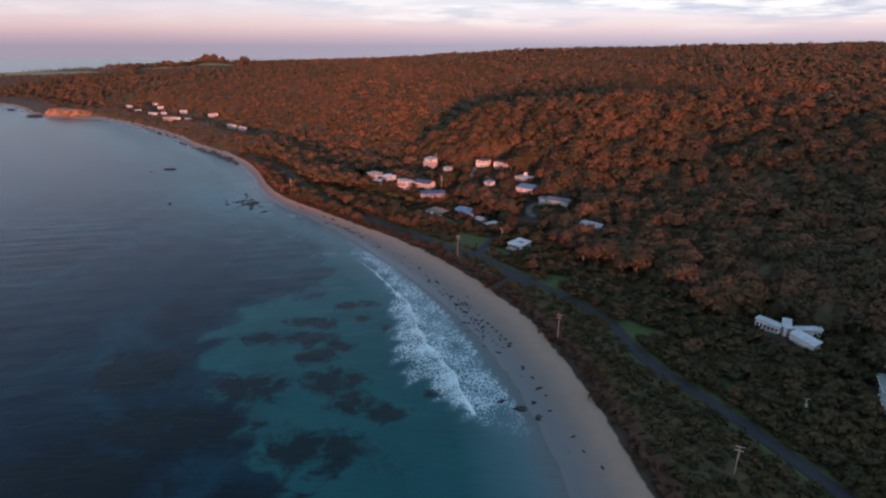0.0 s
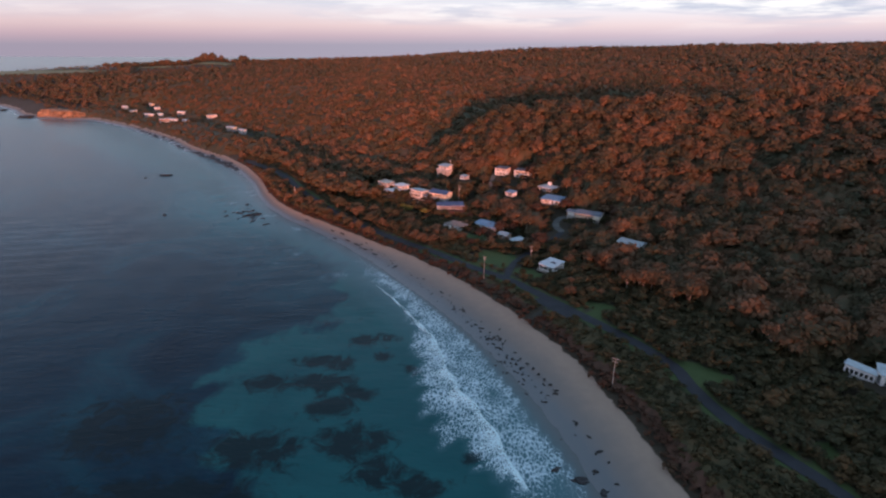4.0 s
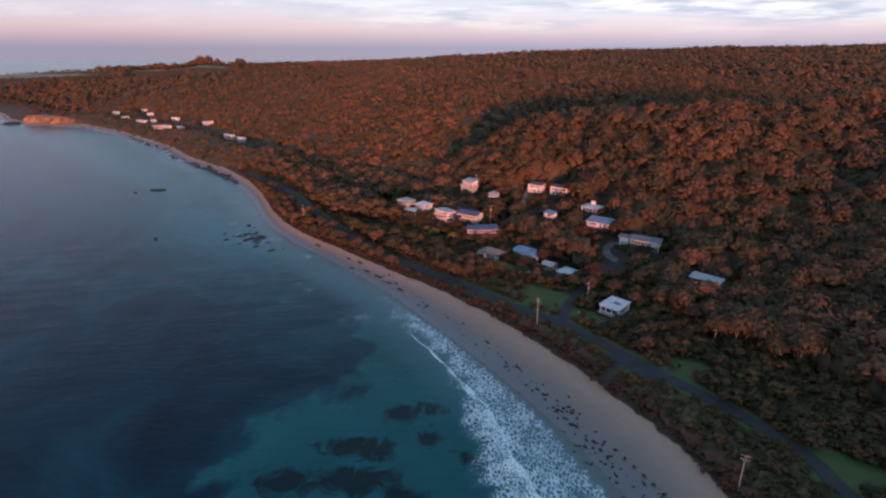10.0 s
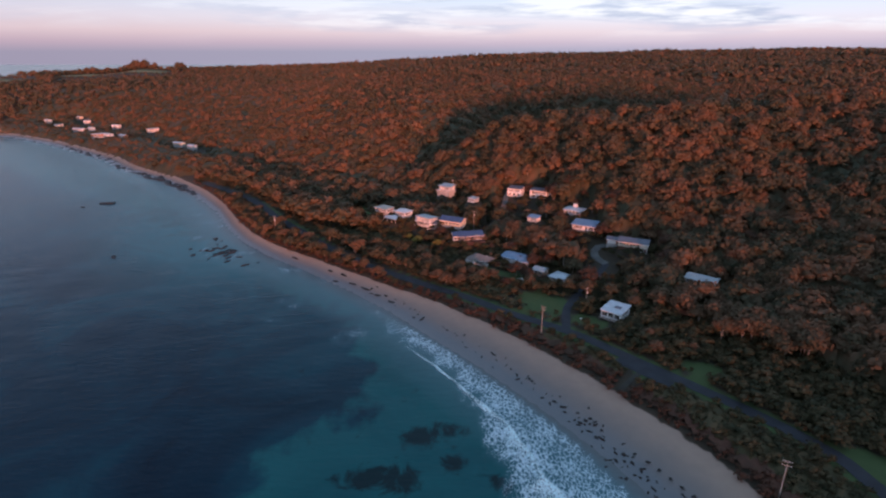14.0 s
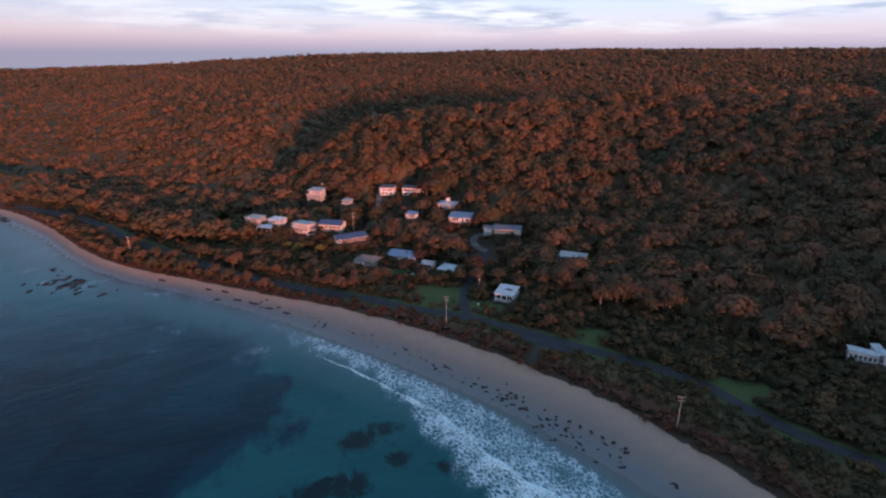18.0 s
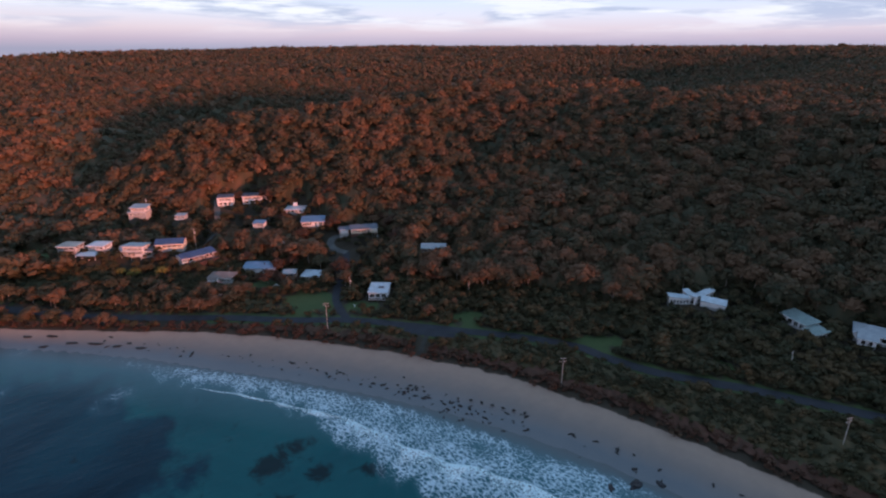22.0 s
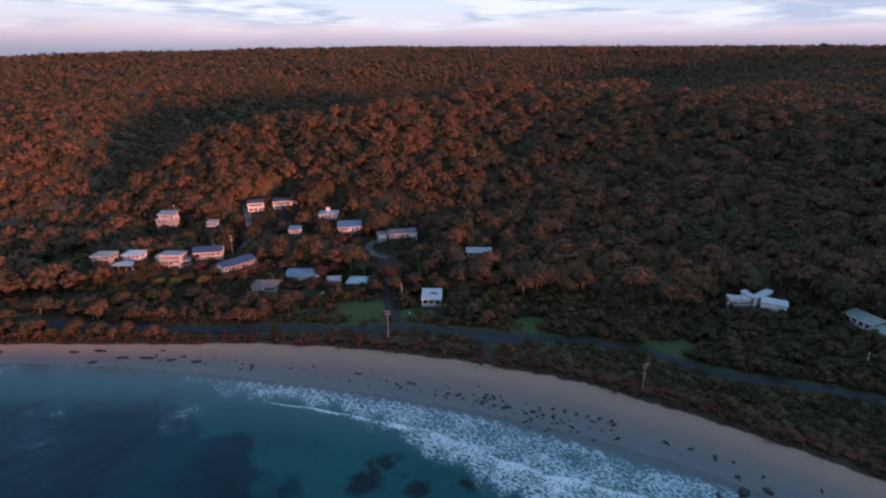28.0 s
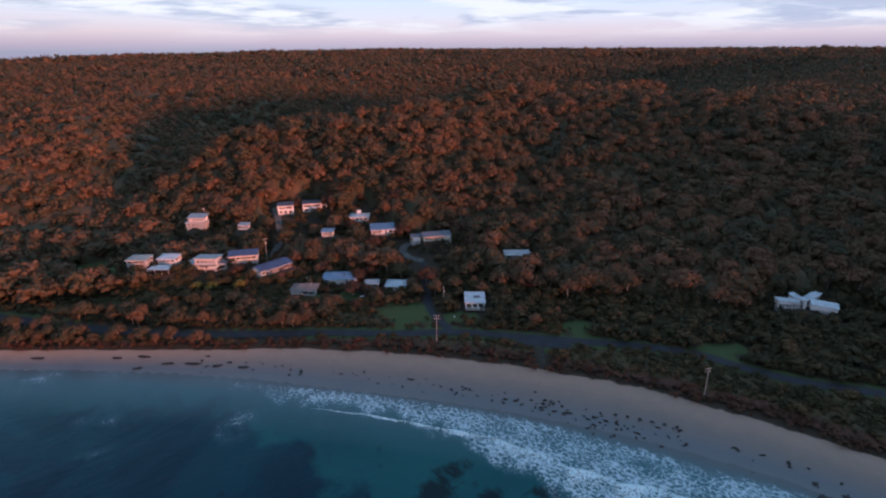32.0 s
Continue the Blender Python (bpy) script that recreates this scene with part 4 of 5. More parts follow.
def roof_mesh(kind, l, w, rise, over, z0, thick=0.22):
    """A solid roof; skillion and flat ones rise towards the back (or the front with a negative rise)."""
    a, b = l / 2 + over, w / 2 + over
    lift = rise * over / (w / 2) if kind in ("gable", "hip") else 0
    zl = z0 - lift
    bm = bmesh.new()

    def solid(polys):
        top = {}
        for poly in polys:
            bm.faces.new([top.setdefault(p, bm.verts.new(p)) if p not in top else top[p] for p in poly])
        faces = list(bm.faces)
        r = bmesh.ops.extrude_face_region(bm, geom=faces)
        for v in [g for g in r["geom"] if isinstance(g, bmesh.types.BMVert)]:
            v.co.z += thick
    if kind == "gable":
        solid([((-a, -b, zl), (a, -b, zl), (a, 0, z0 + rise), (-a, 0, z0 + rise)), ((-a, 0, z0 + rise), (a, 0, z0 + rise), (a, b, zl), (-a, b, zl))])
    elif kind == "hip":
        k = max(0.3, a - b)
        r1, r2 = (-k, 0, z0 + rise), (k, 0, z0 + rise)
        solid([((-a, -b, zl), (a, -b, zl), r2, r1), (r1, r2, (a, b, zl), (-a, b, zl)), ((-a, b, zl), (-a, -b, zl), r1), ((a, -b, zl), (a, b, zl), r2)])
    else:
        s = rise / w
        zf, zb = z0 - s * over + (0 if rise >= 0 else -rise), z0 + s * (w + over) + (0 if rise >= 0 else -rise)
        solid([((-a, -b, zf), (a, -b, zf), (a, b, zb), (-a, b, zb))])
    bmesh.ops.recalc_face_normals(bm, faces=bm.faces)
    return bm


def window(parent, at, u0, u1, z0, z1, kind, trim):
    """A framed window or door set into an opening of a wall that stands at the pose at."""
    f = 0.09
    bm = bmesh.new()
    for x0, x1, c0, c1 in ((u0, u1, z0, z0 + f), (u0, u1, z1 - f, z1), (u0, u0 + f, z0 + f, z1 - f), (u1 - f, u1, z0 + f, z1 - f)):
        box(bm, x0, x1, -0.03, 0.10, c0, c1)
    if u1 - u0 > 1.6 and kind == "w":
        m = (u0 + u1) / 2
        box(bm, m - 0.04, m + 0.04, -0.02, 0.09, z0 + f, z1 - f)
    fr = part("window" if kind == "w" else "door", bm, trim, parent, at=at)
    if kind == "w":
        pane = part("pane", boxed(u0 + f, u1 - f, 0.04, 0.06, z0 + f, z1 - f), M_GLASS, fr)
        pane.visible_shadow = False
    else:
        bm = boxed(u0 + f, u1 - f, 0.02, 0.07, z0 + f, z1 - f)
        n = 4 if kind == "g" else 2
        for k in range(n):
            h = (z1 - z0 - 2 * f) / n
            box(bm, u0 + f + 0.08, u1 - f - 0.08, 0.005, 0.03, z0 + f + k * h + 0.06, z0 + f + (k + 1) * h - 0.06)
        part("leaf", bm, M_TRIM if kind == "g" else M_DARKTRIM, fr)


def row(u0, u1, n, z0, z1, gap=0.35, kind="w"):
    """n openings spread evenly from u0 to u1."""
    s = (u1 - u0) / n
    return [(u0 + k * s + gap / 2, u0 + (k + 1) * s - gap / 2, z0, z1, kind) for k in range(n)]


def body(parent, l, w, h, roof, wall_mat, roof_mat, rise=1.2, over=0.5, base=0.6, front=(), back=(), left=(), right=(), trim=None, shift=(0, 0, 0), plinth=None):
    """Plinth, four walls with their openings and a roof, on the ground of the thing."""
    trim = trim or M_TRIM
    sh = Matrix.Translation(shift)
    part("plinth", boxed(-l / 2 + 0.1, l / 2 - 0.1, -w / 2 + 0.1, w / 2 - 0.1, -2.2, base), plinth or M_GREYWALL, parent, at=sh)
    part("floor", boxed(-l / 2 + 0.02, l / 2 - 0.02, -w / 2 + 0.02, w / 2 - 0.02, base, base + 0.12), M_DECK, parent, at=sh)
    hf = h + (max(0, -rise) if roof == "skillion" else 0)
    hb = h + (max(0, rise) if roof == "skillion" else 0)
    if roof == "gable":
        pk = {"l": [(0, h + rise)], "r": [(0, h + rise)]}
    elif roof == "skillion" and rise >= 0:
        pk = {"l": [(-w / 2, h + rise)], "r": [(w / 2, h + rise)]}
    elif roof == "skillion":
        pk = {"l": [(w / 2, h - rise)], "r": [(-w / 2, h - rise)]}
    else:
        pk = {"l": (), "r": ()}
    z = base + 0.12
    sides = (("f", l, hf, front, pose(0, -w / 2, z)), ("b", l, hb, back, pose(0, w / 2, z, 0, 0, 180)),
             ("l", w, h, left, pose(-l / 2, 0, z, 0, 0, -90)), ("r", w, h, right, pose(l / 2, 0, z, 0, 0, 90)))
    for key, length, height, holes, m in sides:
        e = length / 2 - (0.17 if key in "lr" else 0)
        p = [(max(-e, min(e, u)), t) for u, t in pk.get(key, ())]
        part("wall", wall_panel(-e, e, height, [o[:4] for o in holes], p), wall_mat, parent, at=sh @ m)
        for u0, u1, z0, z1, *kind in holes:
            window(parent, sh @ m, u0, u1, z0, z1, kind[0] if kind else "w", trim)
    part("roof", roof_mesh(roof, l, w, rise, over, z + h + 0.01), roof_mat, parent, at=sh)
    bm = bmesh.new()
    y = -w / 2 - over
    zg = z + h - (rise * over / (w / 2) if roof in ("gable", "hip") else 0) + (max(0, -rise) if roof == "skillion" else 0)
    box(bm, -l / 2 - over, l / 2 + over, y - 0.14, y - 0.02, zg - 0.02, zg + 0.14)
    part("gutter", bm, trim, parent, at=sh)


def posts(parent, xs, y, z0, z1, mat, name="post", size=0.12):
    for x in xs:
        part(name, boxed(x - size / 2, x + size / 2, y - size / 2, y + size / 2, z0, z1), mat, parent)


def railing(parent, x0, x1, y, z, mat):
    bm = bmesh.new()
    box(bm, x0, x1, y - 0.04, y + 0.04, z + 0.92, z + 1.0)
    box(bm, x0, x1, y - 0.02, y + 0.02, z + 0.1, z + 0.15)
    n = int((x1 - x0) / 0.35)
    for k in range(n + 1):
        x = x0 + (x1 - x0) * k / n
        box(bm, x - 0.015, x + 0.015, y - 0.015, y + 0.015, z + 0.1, z + 0.95)
    part("railing", bm, mat, parent)


SIZES = {"F": 0.88, "B": 0.88, "E": 0.80, "G": 0.90, "H": 0.84, "I": 0.82, "J": 0.82, "K": 0.86, "L": 0.95, "M": 0.95, "N": 0.82, "O": 0.92, "P": 0.88, "Q": 0.66, "R": 0.66, "W": 0.8, "X": 0.9}


def plot(key, label, name="house"):
    x, y, z, turn = PLOTS[key]
    e = thing(name, label, "house", x, y, z, turn, "houses of the bay")
    k = SIZES.get(key, 1.0)
    e.matrix_basis = pose(x, y, z, 0, 0, turn) @ Matrix.Diagonal((k, k, k, 1))
    return e


h = plot("A", "small white flat-roofed beach house raised over the lane")
body(h, 7.6, 8.6, 2.6, "skillion", M_WHITE, M_ROOF_WHITE, 0.5, 0.4, 1.0, row(-3.6, 3.6, 3, 0.3, 2.2), right=row(-3, 3, 2, 0.9, 2.1), left=row(-3.5, 3.5, 2, 0.9, 2.1))
part("skylight", boxed(-0.4, 2.0, -0.6, 1.0, 3.7, 4.45, bevel=0.05), M_ROOF_DARK, h, "dark raised skylight box")
part("deck", boxed(-3.8, 3.8, -5.8, -4.35, 0.85, 1.05), M_DECK, h)
posts(h, (-3.6, 0, 3.6), -5.7, -1.0, 0.85, M_DECK)
railing(h, -3.8, 3.8, -5.75, 1.05, M_TRIM)

h = plot("B", "cream cottage with a white hipped iron roof")
body(h, 10, 8, 2.5, "hip", M_CREAM, M_ROOF_WHITE, 1.3, 0.6, 0.4, row(-4.6, 4.6, 5, 0.7, 2.0), right=row(-3.4, 3.4, 3, 0.7, 2.0), left=row(-3, 3, 2, 0.8, 2.0))
part("deck", boxed(-5, 2, -5.8, -4.05, 0.1, 0.35), M_BRICK, h)

h = plot("C", "small orange brick bungalow with a grey iron roof", "bungalow")
body(h, 5.4, 4.6, 2.4, "gable", M_ORANGE, M_ROOF_GREY, 0.9, 0.4, 0.3, row(-2.4, 2.4, 2, 0.7, 1.9) , right=row(-1.6, 1.6, 1, 0.7, 1.9))

h = plot("D", "long white house with a low blue-grey iron roof")
body(h, 14, 8, 2.5, "gable", M_WHITE, M_ROOF_SKY, 1.0, 0.7, 0.4, [(-6.3, -4.6, 0.7, 2.0, "w"), (-3.4, 1.6, 0.2, 2.1, "g"), (2.6, 3.5, 0.05, 2.1, "d"), (4.4, 6.3, 0.7, 2.0, "w")], right=row(-3, 3, 2, 0.8, 2.0))
part("flue", boxed(1.4, 1.9, -1.6, -1.1, 3.3, 4.6, bevel=0.04), M_DARKTRIM, h)

h = plot("E", "grey house with a brown hipped tile roof among shrubs")
body(h, 13, 9, 2.5, "hip", M_GREYWALL, M_ROOF_TILE, 1.9, 0.6, 0.5, row(-6, 6, 4, 0.6, 2.0), left=row(-4, 4, 2, 0.7, 2.0), right=row(-4, 4, 2, 0.7, 2.0))
body(h, 4.6, 3.4, 2.3, "gable", M_WHITE, M_ROOF_TILE, 0.8, 0.3, 0.5, row(-2, 2, 2, 0.3, 2.0), shift=(-2.6, -6.0, 0))
v, f = tube_arrays([(3.6, 1.2, 4.6), (3.6, 1.2, 5.6)], [0.12, 0.1], 8)
mesh_object("flue", v, f, M_TRIM, h)

h = plot("F", "red brick house with a dark blue roof and white veranda posts")
body(h, 13.4, 8, 2.6, "gable", M_BRICK, M_ROOF_BLUE, 1.3, 1.0, 0.5, row(-6.5, 6.5, 6, 0.4, 2.1), right=row(-3.4, 3.4, 2, 0.6, 2.0), trim=M_TRIM, shift=(1.2, 0, 0))
body(h, 2.6, 7.6, 2.5, "gable", M_WHITE, M_ROOF_BLUE, 1.25, 0.5, 0.5, row(-1.2, 1.2, 1, 0.5, 2.0), left=row(-3.2, 3.2, 2, 0.5, 2.0, 0.8), shift=(-7.2, -0.1, 0))
posts(h, [-5.2 + 2.5 * k for k in range(6)], -4.9, 0.5, 2.95, M_TRIM)
part("terrace", boxed(-5.8, 9.0, -7.2, -4.05, -1.6, 0.3), M_TERRACE, h)

h = plot("G", "cream weatherboard house with a blue gabled roof")
body(h, 13, 8, 2.8, "gable", M_CREAM, M_ROOF_BLUE, 1.5, 0.6, 0.6, row(-6, 6, 5, 0.8, 2.0), left=row(-3, 3, 2, 0.8, 2.0), right=[(-2.6, -1.2, 0.8, 2.0, "w"), (1.0, 2.6, 0.8, 2.0, "w")])

h = plot("H", "two-storey white house with a slanting pale roof and balcony")
body(h, 11, 8, 5.0, "skillion", M_WHITE, M_ROOF_GREY, -0.9, 0.8, 0.4, row(-5, 1, 3, 0.4, 2.1) + row(-5, 5, 5, 3.2, 5.0), right=row(-3, 3, 2, 3.3, 4.6), left=row(-3, 3, 2, 3.3, 4.6))
part("balcony", boxed(-5.5, 5.5, -6.2, -4.05, 3.0, 3.2), M_DECK, h)
posts(h, (-5.3, 0, 5.3), -6.0, -1.0, 3.0, M_TRIM)
railing(h, -5.5, 5.5, -6.1, 3.2, M_TRIM)
body(h, 4.4, 6, 2.4, "skillion", M_GREYWALL, M_ROOF_DARK, 0.4, 0.3, 0.4, row(-2, 2, 2, 0.5, 2.0), shift=(7.8, -0.2, 0.4))

body(h, 5, 5, 2.3, "skillion", M_CREAM, M_ROOF_GREY, 0.2, 0.25, 0.3, row(-2.2, 2.2, 2, 0.5, 2.0, 0.8), shift=(-8.6, 0.4, 0))

h = plot("I", "white cottage under a pale hipped iron roof")
body(h, 9, 7.6, 2.6, "hip", M_WHITE, M_ROOF_WHITE, 1.1, 0.6, 0.4, row(-4.2, 4.2, 4, 0.7, 2.0), right=row(-3, 3, 2, 0.7, 2.0))

x, y, z, turn = PLOTS["I2"]
h = thing("carport", "open carport with a flat white roof on posts", "carport", x, y, z, turn)
part("roof", boxed(-4.6, 4.6, -3, 3, 2.5, 2.68, bevel=0.02), M_ROOF_WHITE, h)
for yy in (-2.8, 2.8):
    posts(h, (-4.4, -1.5, 1.5, 4.4), yy, -1.5, 2.5, M_TRIM)
part("slab", boxed(-4.6, 4.6, -3, 3, -1.6, 0.05), M_CONCRETE, h)

h = plot("J", "grey house with a green hipped iron roof beside a paddock")
body(h, 10, 8, 2.5, "hip", M_GREYWALL, M_ROOF_GREEN, 1.3, 0.5, 0.5, row(-4.6, 4.6, 3, 0.7, 2.0), left=row(-3, 3, 2, 0.7, 2.0), right=row(-3, 3, 2, 0.7, 2.0))

h = plot("K", "pale two-level house with a tall white mast behind")
body(h, 11, 7, 2.3, "skillion", M_GREYWALL, M_ROOF_GREY, 0.2, 0.5, 0.2, row(-5, 5, 4, 0.5, 1.9), plinth=M_CONCRETE)
body(h, 9, 6, 2.5, "skillion", M_WHITE, M_ROOF_GREY, 0.6, 0.9, 0.0, row(-4.2, 4.2, 4, 0.6, 2.1), right=row(-2.4, 2.4, 2, 0.6, 2.0), shift=(0.6, 0.3, 2.9))
v, f = tube_arrays([(3.2, 3.4, 0), (3.2, 3.4, 9.2)], [0.09, 0.06], 8)
mesh_object("mast", v, f, M_TRIM, h)
part("mast_head", boxed(2.9, 3.5, 3.1, 3.7, 9.0, 9.6, bevel=0.1), M_TRIM, h)

for key, l, extra in (("L", 8.4, False), ("M", 10.5, True)):
    h = plot(key, "two-storey white house with dark window bands on the slope" if key == "L" else "two-storey white house with balcony and side pergola")
    body(h, l, 7, 4.5, "skillion", M_WHITE, M_ROOF_DARK, 0.3, 0.35, 0.2, row(-l / 2 + 0.4, l / 2 - 0.4, 3, 0.3, 1.8, 0.9) + row(-l / 2 + 0.5, l / 2 - 0.5, 2, 2.65, 4.15, 0.45), right=row(-2.6, 2.6, 2, 2.7, 4.0), left=row(-2.6, 2.6, 2, 2.7, 4.0), trim=M_TRIM)
    part("balcony", boxed(-l / 2, l / 2, -4.7, -3.55, 2.45, 2.6), M_TRIM, h)
    if extra:
        for yy in (-2.8, 0.0, 2.8):
            posts(h, (l / 2 + 2.6,), yy, -2.0, 3.2, M_TRIM, "pergola_post", 0.3)
            part("pergola_beam", boxed(l / 2 + 0.1, l / 2 + 2.8, yy - 0.1, yy + 0.1, 3.2, 3.45), M_TRIM, h)

h = plot("N", "white house with low pale roof and square white chimney block")
body(h, 11, 8.4, 2.6, "hip", M_WHITE, M_ROOF_WHITE, 0.7, 0.9, 0.8, row(-5, 5, 4, 0.5, 2.1, 0.8), left=row(-3, 3, 2, 0.6, 2.0), right=row(-3, 3, 2, 0.6, 2.0))
part("chimney", boxed(-1.9, 0.5, 1.6, 3.4, 3.4, 6.2, bevel=0.05), M_WHITE, h, "square white rendered chimney block")

h = plot("O", "white house with dark window panes and a pale blue slanting roof")
body(h, 12, 8, 2.5, "skillion", M_WHITE, M_ROOF_SKY, 0.9, 0.7, 0.4, row(-5.6, -0.6, 4, 0.5, 2.2, 0.2) + [(1.2, 2.2, 0.05, 2.1, "d"), (3.2, 5.4, 0.7, 2.1, "w")], right=row(-3, 3, 2, 0.6, 2.0), trim=M_TRIM)
part("deck", boxed(-6, 2.5, -5.8, -4.05, 0.1, 0.35), M_DECK, h)

h = plot("P", "long cream house with a charcoal roof and detached garage")
body(h, 15, 8, 2.7, "gable", M_CREAM, M_ROOF_DARK, 1.4, 0.6, 0.4, row(-7, 3.5, 6, 0.8, 2.0) , left=row(-3, 3, 2, 0.8, 2.0), right=row(-3, 3, 2, 0.8, 2.0), plinth=M_BRICK)
body(h, 5.5, 5.5, 2.4, "gable", M_ORANGE, M_ROOF_DARK, 0.9, 0.4, 0.1, [(-2.2, 2.2, 0.02, 2.2, "g")], shift=(-11.2, 1.0, 0))
posts(h, (4.6, 6.0, 7.4), -5.9, -1.5, 2.9, M_TRIM, "pergola_post", 0.22)
part("pergola_beam", boxed(4.4, 7.6, -6.0, -5.8, 2.9, 3.1), M_TRIM, h)

h = plot("Q", "small white house with a blue slanting roof and veranda posts", "cottage")
body(h, 8, 6, 2.5, "skillion", M_WHITE, M_ROOF_SKY, 0.8, 0.7, 0.6, row(-3.8, 3.8, 5, 0.3, 2.2, 0.25))
posts(h, (-3.9, -1.3, 1.3, 3.9), -3.6, -1.0, 3.0, M_TRIM)

h = plot("R", "half-hidden grey house with slatted balconies", "cottage")
body(h, 7, 6, 2.6, "skillion", M_GREYWALL, M_ROOF_GREY, 0.3, 0.5, 0.2, row(-3.2, 3.2, 3, 0.6, 2.1))
part("balcony", boxed(-3.5, 3.5, -4.2, -3.05, 0.0, 0.2), M_TRIM, h)
railing(h, -3.5, 3.5, -4.1, 0.2, M_TRIM)

h = plot("S", "low house with a pale grey iron roof hidden in forest")
body(h, 11, 6.5, 2.5, "gable", M_GREYWALL, M_ROOF_GREY, 0.8, 0.5, 0.4, row(-5, 5, 4, 0.7, 2.0), left=row(-2.4, 2.4, 2, 0.7, 2.0))

h = plot("X", "long white house with a pale green iron roof")
body(h, 11.5, 6.4, 2.7, "skillion", M_WHITE, M_ROOF_GREEN, 0.7, 0.6, 0.5, row(-5.4, 5.4, 4, 0.2, 2.3, 0.7), left=row(-2.4, 2.4, 2, 0.6, 2.0), shift=(-2.8, 0, 0))
body(h, 5.6, 6, 2.3, "skillion", M_WHITE, M_ROOF_GREEN, 0.7, 0.5, 0.2, row(-2.4, 2.4, 2, 0.7, 2.0, 0.7), right=row(-2, 2, 1, 0.7, 2.0), shift=(6.0, -1.4, -0.3))

h = plot("Y", "white house with broad pale blue iron roofs")
body(h, 12, 8, 2.6, "hip", M_WHITE, M_ROOF_GREY, 1.6, 0.6, 0.5, row(-5.6, 5.6, 5, 0.6, 2.1, 0.7), left=row(-3, 3, 2, 0.6, 2.0), shift=(0, 1.5, 0))
body(h, 5, 5, 2.6, "gable", M_WHITE, M_ROOF_GREY, 1.0, 0.5, 0.5, row(-2, 2, 2, 0.6, 2.1, 0.7), shift=(-2.5, -4.8, 0))

# the house of crossing wings: each wing a long room under its own lifted roof
h = plot("W", "modern white house of crossing wings with lifted metal roofs")


def wing(angle, start, length, width, z_in, z_out, side, wall_mat, holes, fall=0.0):
    """A wing that runs from the middle outwards; its flat roof climbs or falls on the way."""
    m = pose(0, 0, 0, 0, 0, angle)
    x0, x1 = start, start + length
    part("plinth", boxed(x0, x1, -width / 2 + 0.1, width / 2 - 0.1, -3.0, 0.3), M_GREYWALL, h, at=m)
    low = min(z_in, z_out) - 0.35 - fall * width / 2
    u = length / 2
    mid = m @ Matrix.Translation((x0 + u, 0, 0.3))
    drop = fall * width / 2
    high_peak = [(-u, max(z_in - 0.35 - drop, low)), (u, max(z_out - 0.35 - drop, low))]
    for y, flip in ((-width / 2, 0), (width / 2, 180)):
        pk = high_peak if not flip else [(-p, t) for p, t in reversed(high_peak)]
        pk = [(p, t) for p, t in pk if t > low + 0.01]
        at = mid @ pose(0, y, 0, 0, 0, flip)
        hs = holes if (flip == 0) == (side < 0) else ()
        part("wall", wall_panel(-u, u, low, [o[:4] for o in hs], pk), wall_mat, h, at=at)
        for o in hs:
            window(h, at, *o[:4], "w", M_TRIM)
    e = width / 2 - 0.17
    end = mid @ pose(u, 0, 0, 0, 0, 90)
    hz = max(low, z_out - 0.35 - fall * width / 2)
    # end wall cream instead of wall_mat: the low sun's warmth put into its colour
    part("wall", wall_panel(-e, e, hz, [(-e + 0.5, e - 0.5, 0.6, hz - 0.5)]), M_CREAM, h, at=end)
    window(h, end, -e + 0.5, e - 0.5, 0.6, hz - 0.5, "w", M_TRIM)
    bm = bmesh.new()
    o, t = 0.45, 0.2
    s = (z_out - z_in) / length
    a = [(x0 - 0.2, z_in + 0.3 - 0.2 * s), (x1 + o, z_out + 0.3 + o * s)]
    vs = [bm.verts.new((x, y, z + dz + fall * y)) for dz in (0, t) for x, z in a for y in (-width / 2 - o, width / 2 + o)]
    for q in ((0, 1, 3, 2), (4, 6, 7, 5), (0, 4, 5, 1), (2, 3, 7, 6), (0, 2, 6, 4), (1, 5, 7, 3)):
        bm.faces.new([vs[i] for i in q])
    bmesh.ops.recalc_face_normals(bm, faces=bm.faces)
    part("roof", bm, M_ROOF_WHITE, h, at=m)


wing(131.5, 2.2, 9.6, 3.9, 2.9, 3.5, 1, M_WHITE, row(-4.6, 4.6, 6, 0.2, 2.2, 0.3))
wing(-69.0, 3.2, 10.8, 3.6, 3.2, 2.8, 1, M_WHITE, row(-4.4, 4.4, 4, 0.3, 1.2, 0.6), fall=0.26)
wing(-12.0, 3.0, 9.4, 3.2, 3.2, 4.4, -1, M_WHITE, row(-3.9, 3.9, 3, 0.5, 2.2, 0.8))
wing(64.0, 2.0, 4.6, 2.8, 3.2, 4.2, 1, M_WHITE, row(-2.0, 2.0, 1, 0.5, 2.2, 0.8))
body(h, 3.4, 3.4, 4.0, "skillion", M_WHITE, M_ROOF_WHITE, 0.2, 0.15, 0.1, [(-0.9, 0.9, 0.2, 3.6, "w")], left=[(-0.9, 0.9, 0.2, 3.6, "w")])

# far houses on the headland
for k, (x, y, l, _) in enumerate(FAR_PLOTS):
    turn, mat, rf = (-32, 38, -20, -36, 44, -28)[k % 6], (M_WHITE, M_CREAM, M_WHITE, M_WHITE, M_ORANGE)[k % 5], (M_ROOF_WHITE, M_ROOF_GREY, M_ROOF_WHITE)[k % 3]
    h = thing("house", "distant pale seaside house on the wooded headland", "house", x, y, gz(x, y) + 2.6, turn, "headland houses")
    body(h, l * (0.75 + 0.2 * (k % 3)), 5, 2.2, "gable", mat, rf, 0.7, 0.4, 0.3, row(-l * 0.36, l * 0.36, 4, 0.6, 1.9))


